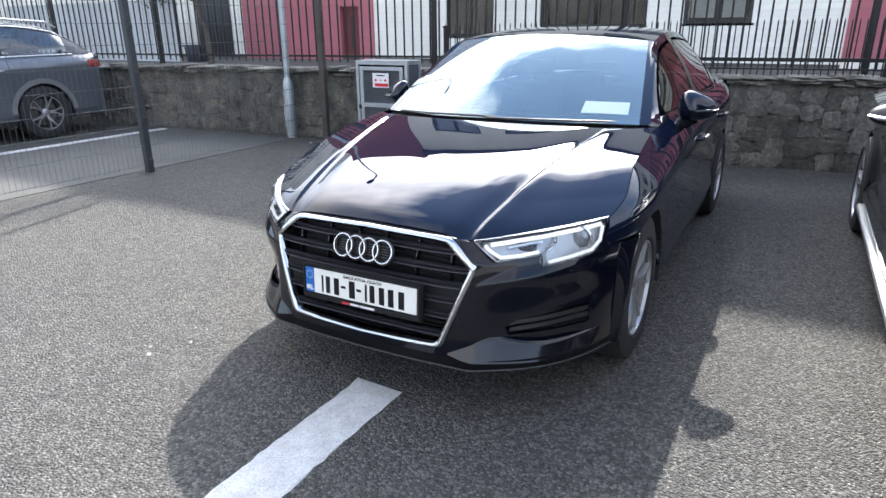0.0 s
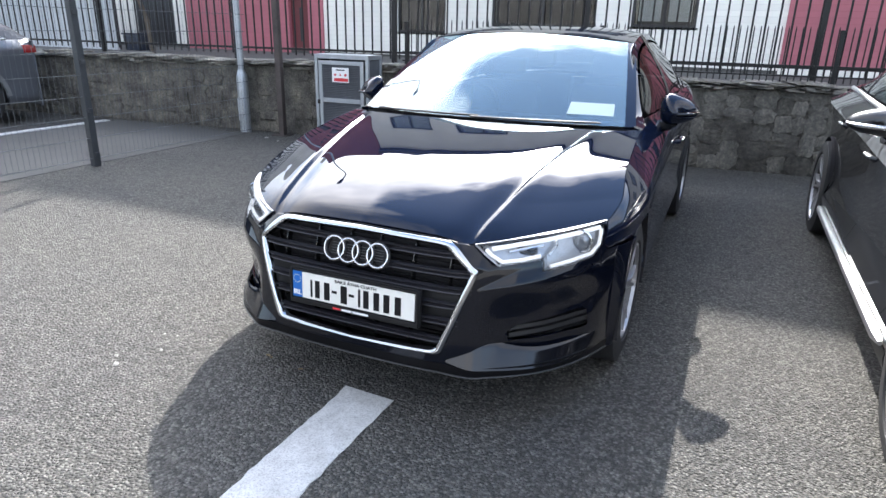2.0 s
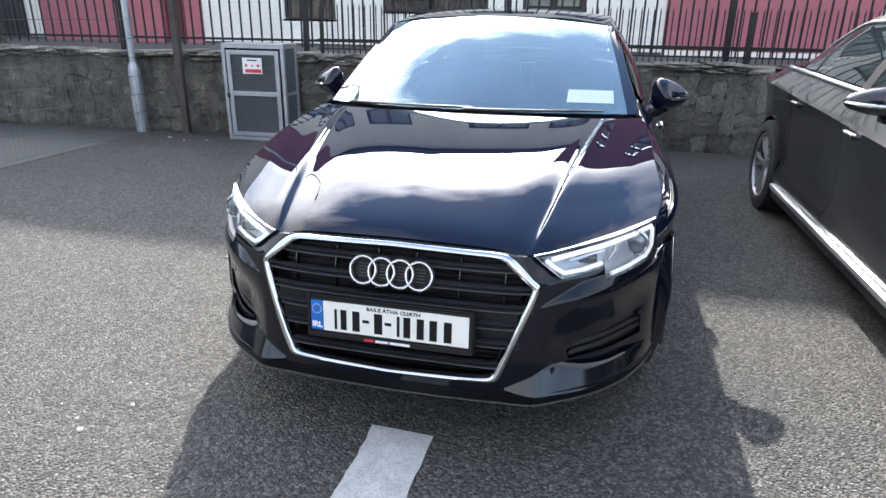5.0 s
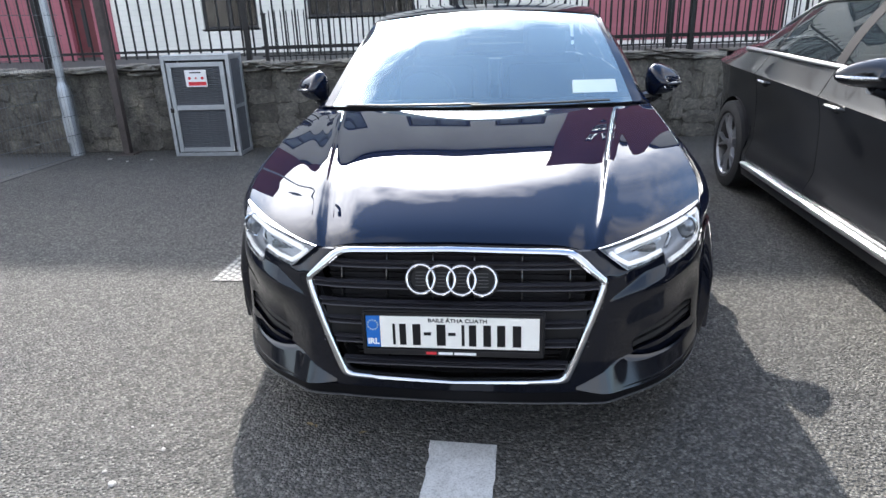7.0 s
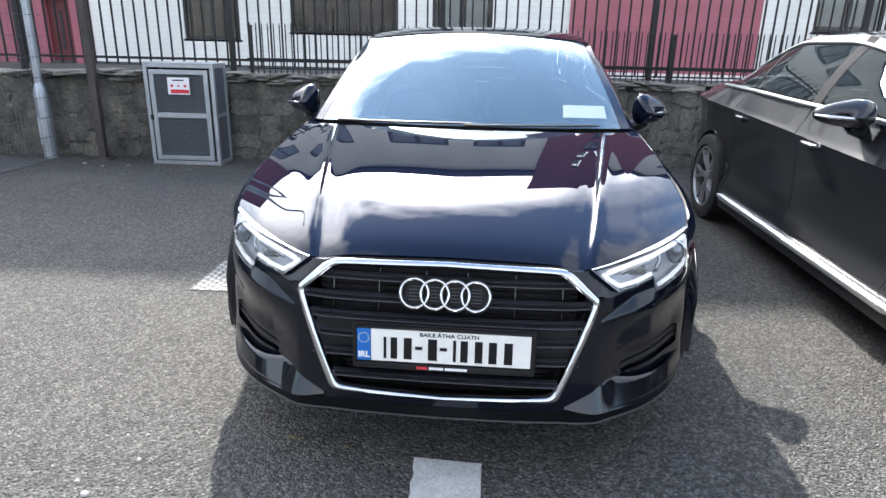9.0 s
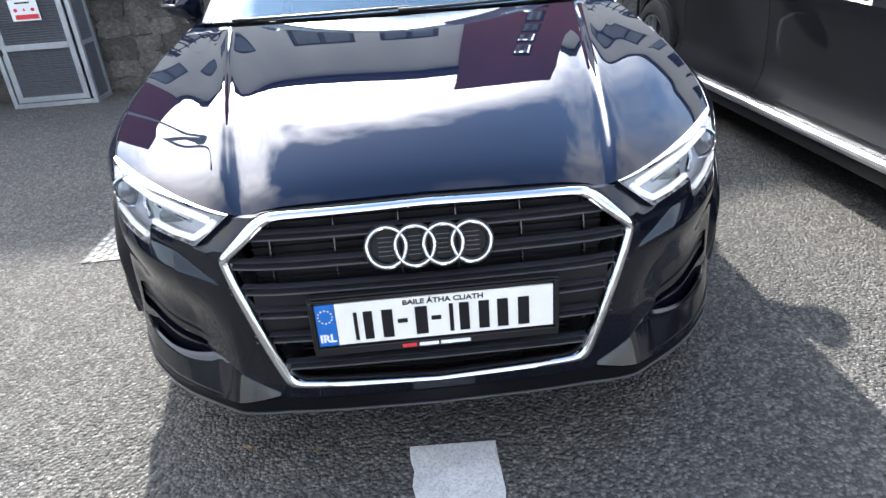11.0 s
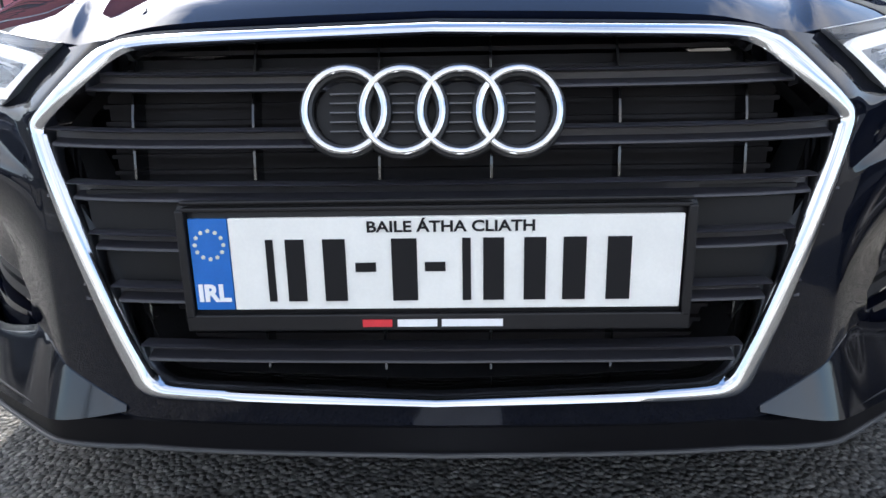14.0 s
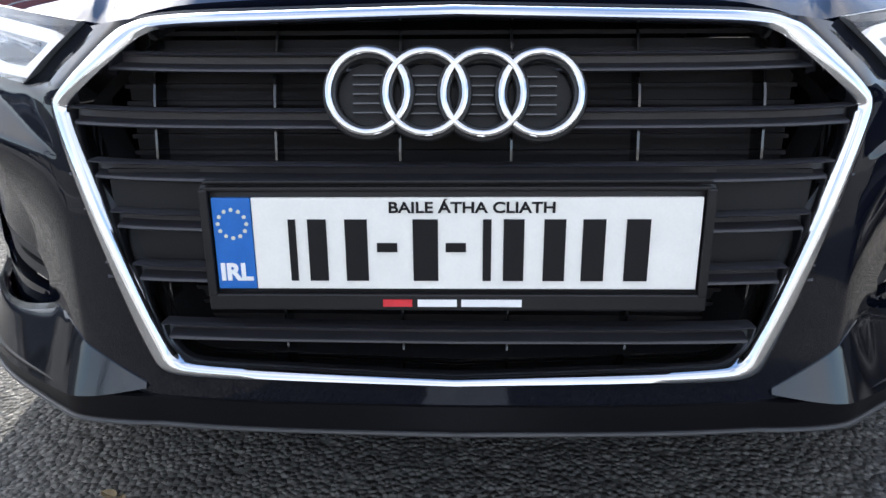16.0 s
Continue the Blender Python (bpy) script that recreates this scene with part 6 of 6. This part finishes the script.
def bonnet(car):
    fx = flow((0, 0), (0.42, 0.30), (0.55, 0.39), (0.62, 0.445), (0.8, 0.62), (1, 0.788))
    fy = flow((0, 0.092), (0.42, 0.101), (0.55, 0.112), (0.62, 0.128), (0.8, 0.262), (1, 0.468))
    fz = curve((0, 0.7125), (0.42, 0.706), (0.50, 0.698), (0.555, 0.6885), (0.62, 0.694), (0.8, 0.713), (1, 0.732))
    rx = flow((0, 0), (0.6, 0.612), (1, 0.775))
    ry = flow((0, 1.10), (0.4, 1.13), (0.6, 1.185), (1, 1.36))
    rz = flow((0, 0.952), (0.4, 0.952), (0.6, 0.948), (1, 0.944))
    cz = flow((0, 0.7125), (0.03, 0.735), (0.07, 0.7565), (0.12, 0.777), (0.25, 0.8205), (0.45, 0.867), (0.7, 0.915), (1, 0.958))
    n = 60
    vs = [(k / (n - 1)) ** 1.25 for k in range(n)]
    us = sorted(set(np.round(np.concatenate([np.linspace(0, 0.56, 20), np.linspace(0.56, 0.66, 21), np.linspace(0.66, 1, 18)]), 5)))
    half = []
    for u in us:
        row = []
        for v in vs:
            p0, p1 = Vector((float(fx(u)), float(fy(u)), float(fz(u)))), Vector((float(rx(u)), float(ry(u)), float(rz(u))))
            p = p0.lerp(p1, v)
            ey = float(fy(1)) + (float(ry(1)) - float(fy(1))) * v
            wy = ey
            for _ in range(8):
                wy = ey - A3.shear(wy, float(A3.top_z(wy)))
            ez = float(A3.top_z(wy)) - (float(fz(1)) + (float(rz(1)) - float(fz(1))) * v)
            ex = float(A3.side(ey, float(A3.top_z(wy)))) - 0.003 - (float(fx(1)) + (float(rx(1)) - float(fx(1))) * v)
            dz = float(cz(v)) - (float(fz(0)) + (float(rz(0)) - float(fz(0))) * v)
            k = u ** 2.2
            p.z += dz * (1 - k) + ez * k
            p.x += ex * u ** 4
            # power crease: steep inside, soft outside
            d = u - 0.60
            h = 0.0105 * (math.exp(-(d / 0.016) ** 2) if d < 0 else math.exp(-(d / 0.075) ** 2))
            p.z += h * min(1.0, max(0.0, (v + 0.01) / 0.10)) * min(1.0, (1.02 - v) / 0.08)
            row.append(tuple(p))
        half.append(row)
    full = [[(-x, y, z) for x, y, z in r] for r in half[:0:-1]] + half
    return sheet("bonnet", full, M_PAINT, car, "glossy black bonnet with two sharp creases", thick=0.02, auto=50)


def black_saloon():
    f = A3
    car = thing("saloon_car", "glossy black saloon car with chrome grille frame, parked nose out", "car")
    body_sides(f, car, M_PAINT, [("front_wing", 0.4425, 1.30), ("front_door", 1.30, 2.33), ("rear_door", 2.33, 3.24), ("rear_wing", 3.24, 4.34)], None, 4.0,
               [(1.60, 2.28, 0.03, 0.05), (2.37, 3.12, 0.03, 0.05), (3.16, 3.36, 0.03, 0.05)], [("front_door", 2.12, 0.80), ("rear_door", 3.06, 0.825)])
    bonnet(car)
    bumper(car)
    grille(car)
    number_plate(car)
    for mir in (False, True):
        headlamp(car, mir)
    b1, b2 = (lambda u: 1.16 + 0.20 * u * u), (lambda u: 1.88 + 0.12 * u * u)

    def pane(u, v, off=0.0):
        """The windscreen's surface, from its foot (v = 0) to the roof (v = 1)."""
        p = Vector((u * 0.738, b1(u), 0.966 - 0.012 * u * u)).lerp(Vector((u * 0.60, b2(u), 1.366 - 0.040 * u * u)), v)
        p.z += 0.030 * v * (1 - v) * 4 * (1 - 0.5 * u * u) - off
        return tuple(p)

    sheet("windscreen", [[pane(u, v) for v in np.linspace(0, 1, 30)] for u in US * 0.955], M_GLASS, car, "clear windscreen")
    # dark band along the glass edge and the cowl below it
    sheet("windscreen_band", [[pane(u, v, 0.005) for v in np.linspace(0, 0.05, 3)] for u in US * 0.955], M_PLASTIC, car)
    for s in (1, -1):
        sheet("windscreen_pillar", [[pane(s * u, v) for v in np.linspace(0, 1, 24)] for u in np.linspace(0.952, 1.02, 4)], M_PAINT, car, thick=0.02)
    P = []
    for u in US:
        w = min(1.0, abs(u))
        yb = 1.105 + 0.235 * w ** 2.4
        P.append([(u * 0.74, yb - 0.02, 0.925), (u * 0.74, yb + 0.02, 0.935 - 0.004 * w), (u * 0.735, b1(u) + 0.03, 0.955 - 0.006 * w)])
    sheet("cowl", P, M_PLASTIC, car, "black plastic scuttle panel")
    sheet("roof", f.skin(lambda u: b2(u) + 0.004, lambda u: 3.2 - 0.05 * u * u, US, 34, 2.6), M_PAINT, car, thick=0.02)
    # lining added wider than the roof to stop sun leaking through panel gaps
    sheet("headliner", [[(x * 1.015, y, z - 0.022 - 0.012 * abs(u) ** 3) for x, y, z in row] for u, row in zip(US, f.skin(lambda u: b2(u) - 0.03, lambda u: 3.26 - 0.05 * u * u, US, 16, 2.6))], M_SEAT, car, "dark roof lining added against light leaks")
    sheet("rear_window", f.skin(lambda u: 3.205 - 0.05 * u * u, lambda u: 3.84 - 0.04 * u * u, US * 0.94, 16), M_SIDEGLASS, car)
    sheet("boot_lid", f.skin(lambda u: 3.845 - 0.04 * u * u, lambda u: 4.42 - 0.10 * u * u, US, 18, 2.4, False), M_PAINT, car, thick=0.02)
    w = float(f.wide(4.34))
    P = [[(u * w, 4.34 + 0.11 * (1 - abs(u) ** 2.5) * (1 - 0.4 * abs(z - 0.6)), z) for z in np.linspace(0.22, 0.965, 14)] for u in np.linspace(-1, 1, 31)]
    sheet("rear_bumper", P, M_PAINT, car, thick=0.02)
    for mir in (False, True):
        Q = [[(u * w, 4.348 + 0.11 * (1 - abs(u) ** 2.5), z) for z in np.linspace(0.72, 0.86, 5)] for u in np.linspace(0.45, 0.99, 14)]
        sheet("tail_light", Q, M_TAIL, car, "red tail light", thick=0.01, mirror=mir)
        mirror_housing(car, f, 1.74, 1.005, 0.985, M_PAINT, -1 if mir else 1)
    for sx in (1, -1):
        for h in f.hubs:
            wheel(car, sx * 0.777, h, f.tyre, 0.215, 5, M_RIM, sx, 0.212)
    under_tray(f, car, 0, 4.45)
    # cabin
    bm = box(bmesh.new(), -0.70, 0.70, 1.36, 1.86, 0.6, 0.925, 0.07)
    part("dashboard", bm, M_DASH, car, smooth=True)
    seat_row(car, (-0.36, 0.36), 2.55, 0.50, 0.5)
    seat_row(car, (-0.34, 0.34), 3.25, 0.52, 0.6)
    v, fc = [], []
    m = Matrix.Translation((-0.36, 1.98, 0.90)) @ Matrix.Rotation(radians(65), 4, "X")
    for a in range(36):
        t = 2 * math.pi * a / 36
        for b in range(8):
            q = 2 * math.pi * b / 8
            rr = 0.18 + 0.016 * math.cos(q)
            v.append(m @ Vector((rr * math.cos(t), rr * math.sin(t), 0.016 * math.sin(q))))
    for a in range(36):
        for b in range(8):
            fc.append((a * 8 + b, ((a + 1) % 36) * 8 + b, ((a + 1) % 36) * 8 + (b + 1) % 8, a * 8 + (b + 1) % 8))
    mesh_ob("steering_wheel", v, fc, M_SEAT, car)
    bm = bmesh.new()
    box(bm, -0.11, 0.11, 1.80, 1.83, 1.235, 1.295, 0.012)
    tube(bm, [(0, 1.82, 1.28), (0, 1.80, 1.33)], 0.012, 8)
    part("rear_view_mirror", bm, M_PLASTIC, car, smooth=True)
    # wipers lying along the foot of the glass
    for x0, x1 in ((-0.62, 0.02), (-0.02, 0.60)):
        bm = bmesh.new()
        pts = []
        for k in range(8):
            x = x0 + (x1 - x0) * k / 7
            u = x / 0.74
            p = Vector(pane(u, 0.004 + 0.014 * k / 7)) + Vector((0, -0.012, 0.004))
            pts.append(p)
        tube(bm, pts, [0.007] + [0.0055] * 6 + [0.004], 8)
        part("wiper", bm, M_PLASTIC, car, smooth=True)
    return car


black_saloon()


def permit_card():
    t = thing("paper_notice", "white paper notice lying behind the car windscreen", "paper")
    a, b, c, d = (Vector((x, y, z)) for x, y, z in ((0.432, 1.352, 1.055), (0.430, 1.285, 1.005), (0.640, 1.372, 0.997), (0.632, 1.43, 1.048)))
    P = [[tuple(a.lerp(b, s).lerp(d.lerp(c, s), k)) for s in np.linspace(0, 1, 5)] for k in np.linspace(0, 1, 9)]
    sheet("sheet", P, M_CARD, t, thick=0.002)
    return t


M_CARD = simple("paper_white", (0.58, 0.68, 0.70), 0.6, var=0.03)
permit_card()


# ---- loose chips on the ground ----
def stone_chip(x, y, z, size, seed):
    rng = random.Random(seed)
    t = thing("stone_chip", "small pale stone chip lying on the asphalt", "stone", pose(x, y, z, 0, 0, rng.uniform(0, 360)), "loose chips on the asphalt")
    bm = bmesh.new()
    bmesh.ops.create_icosphere(bm, subdivisions=2, radius=1.0)
    for v in bm.verts:
        k = rng.uniform(0.8, 1.12)
        v.co = Vector((v.co.x * size * k, v.co.y * size * 0.7 * k, max(-0.002, v.co.z * size * 0.4 * k)))
    part("chip", bm, M_CHIP, t)
    return t


M_CHIP = simple("pale_stone", (0.34, 0.33, 0.31), 0.8, var=0.2, scale=40)
for n, (x, y, size) in enumerate(((-1.062, -0.206, 0.016), (-0.990, -0.031, 0.011), (-1.122, -0.154, 0.008), (-1.099, 0.092, 0.007), (-1.031, 0.101, 0.006), (-1.170, 0.080, 0.006), (-1.244, -0.094, 0.006), (-4.22, 4.63, 0.035), (-3.95, 4.52, 0.022), (-3.72, 4.60, 0.018))):
    stone_chip(x, y, 0.002, size, 70 + n)


# ---- fallen leaves by the bumper ----
def fallen_leaf(x, y, length, turn, seed):
    """A small curled leaf with a midrib fold and a stalk."""
    rng = random.Random(seed)
    t = thing("fallen_leaf", "small dry curled brown leaf on the asphalt", "leaf", pose(x, y, 0.003, 0, 0, turn), "fallen leaves")
    P = []
    for i in range(9):
        s = i / 8
        w = length * 0.30 * math.sin(math.pi * min(1.0, s * 0.94 + 0.05)) ** 0.8
        lift = 0.35 * length * (s - 0.5) ** 2
        P.append([(k * w, length * (s - 0.5), 0.002 + lift + abs(k) * w * 0.45 + rng.uniform(0, 0.0006)) for k in (-1, -0.5, 0, 0.5, 1)])
    sheet("blade", P, M_DRYLEAF, t, thick=0.0006, core=(0, 0, -1))
    bm = bmesh.new()
    tube(bm, [(0, -length * 0.5, 0.002 + 0.0875 * length), (0.001, -length * 0.7, 0.003), (0.002, -length * 0.85, 0.002)], [0.0006, 0.0005, 0.0004], 6)
    part("stalk", bm, M_DRYLEAF, t, smooth=True)
    return t


M_DRYLEAF = simple("dry_leaf_brown", (0.16, 0.115, 0.055), 0.7, var=0.4, scale=60)
for n, (x, y, length, turn) in enumerate(((-0.53, 0.137, 0.030, 70), (-0.505, 0.128, 0.018, 200), (-0.333, 0.104, 0.022, 115))):
    fallen_leaf(x, y, length, turn, 90 + n)
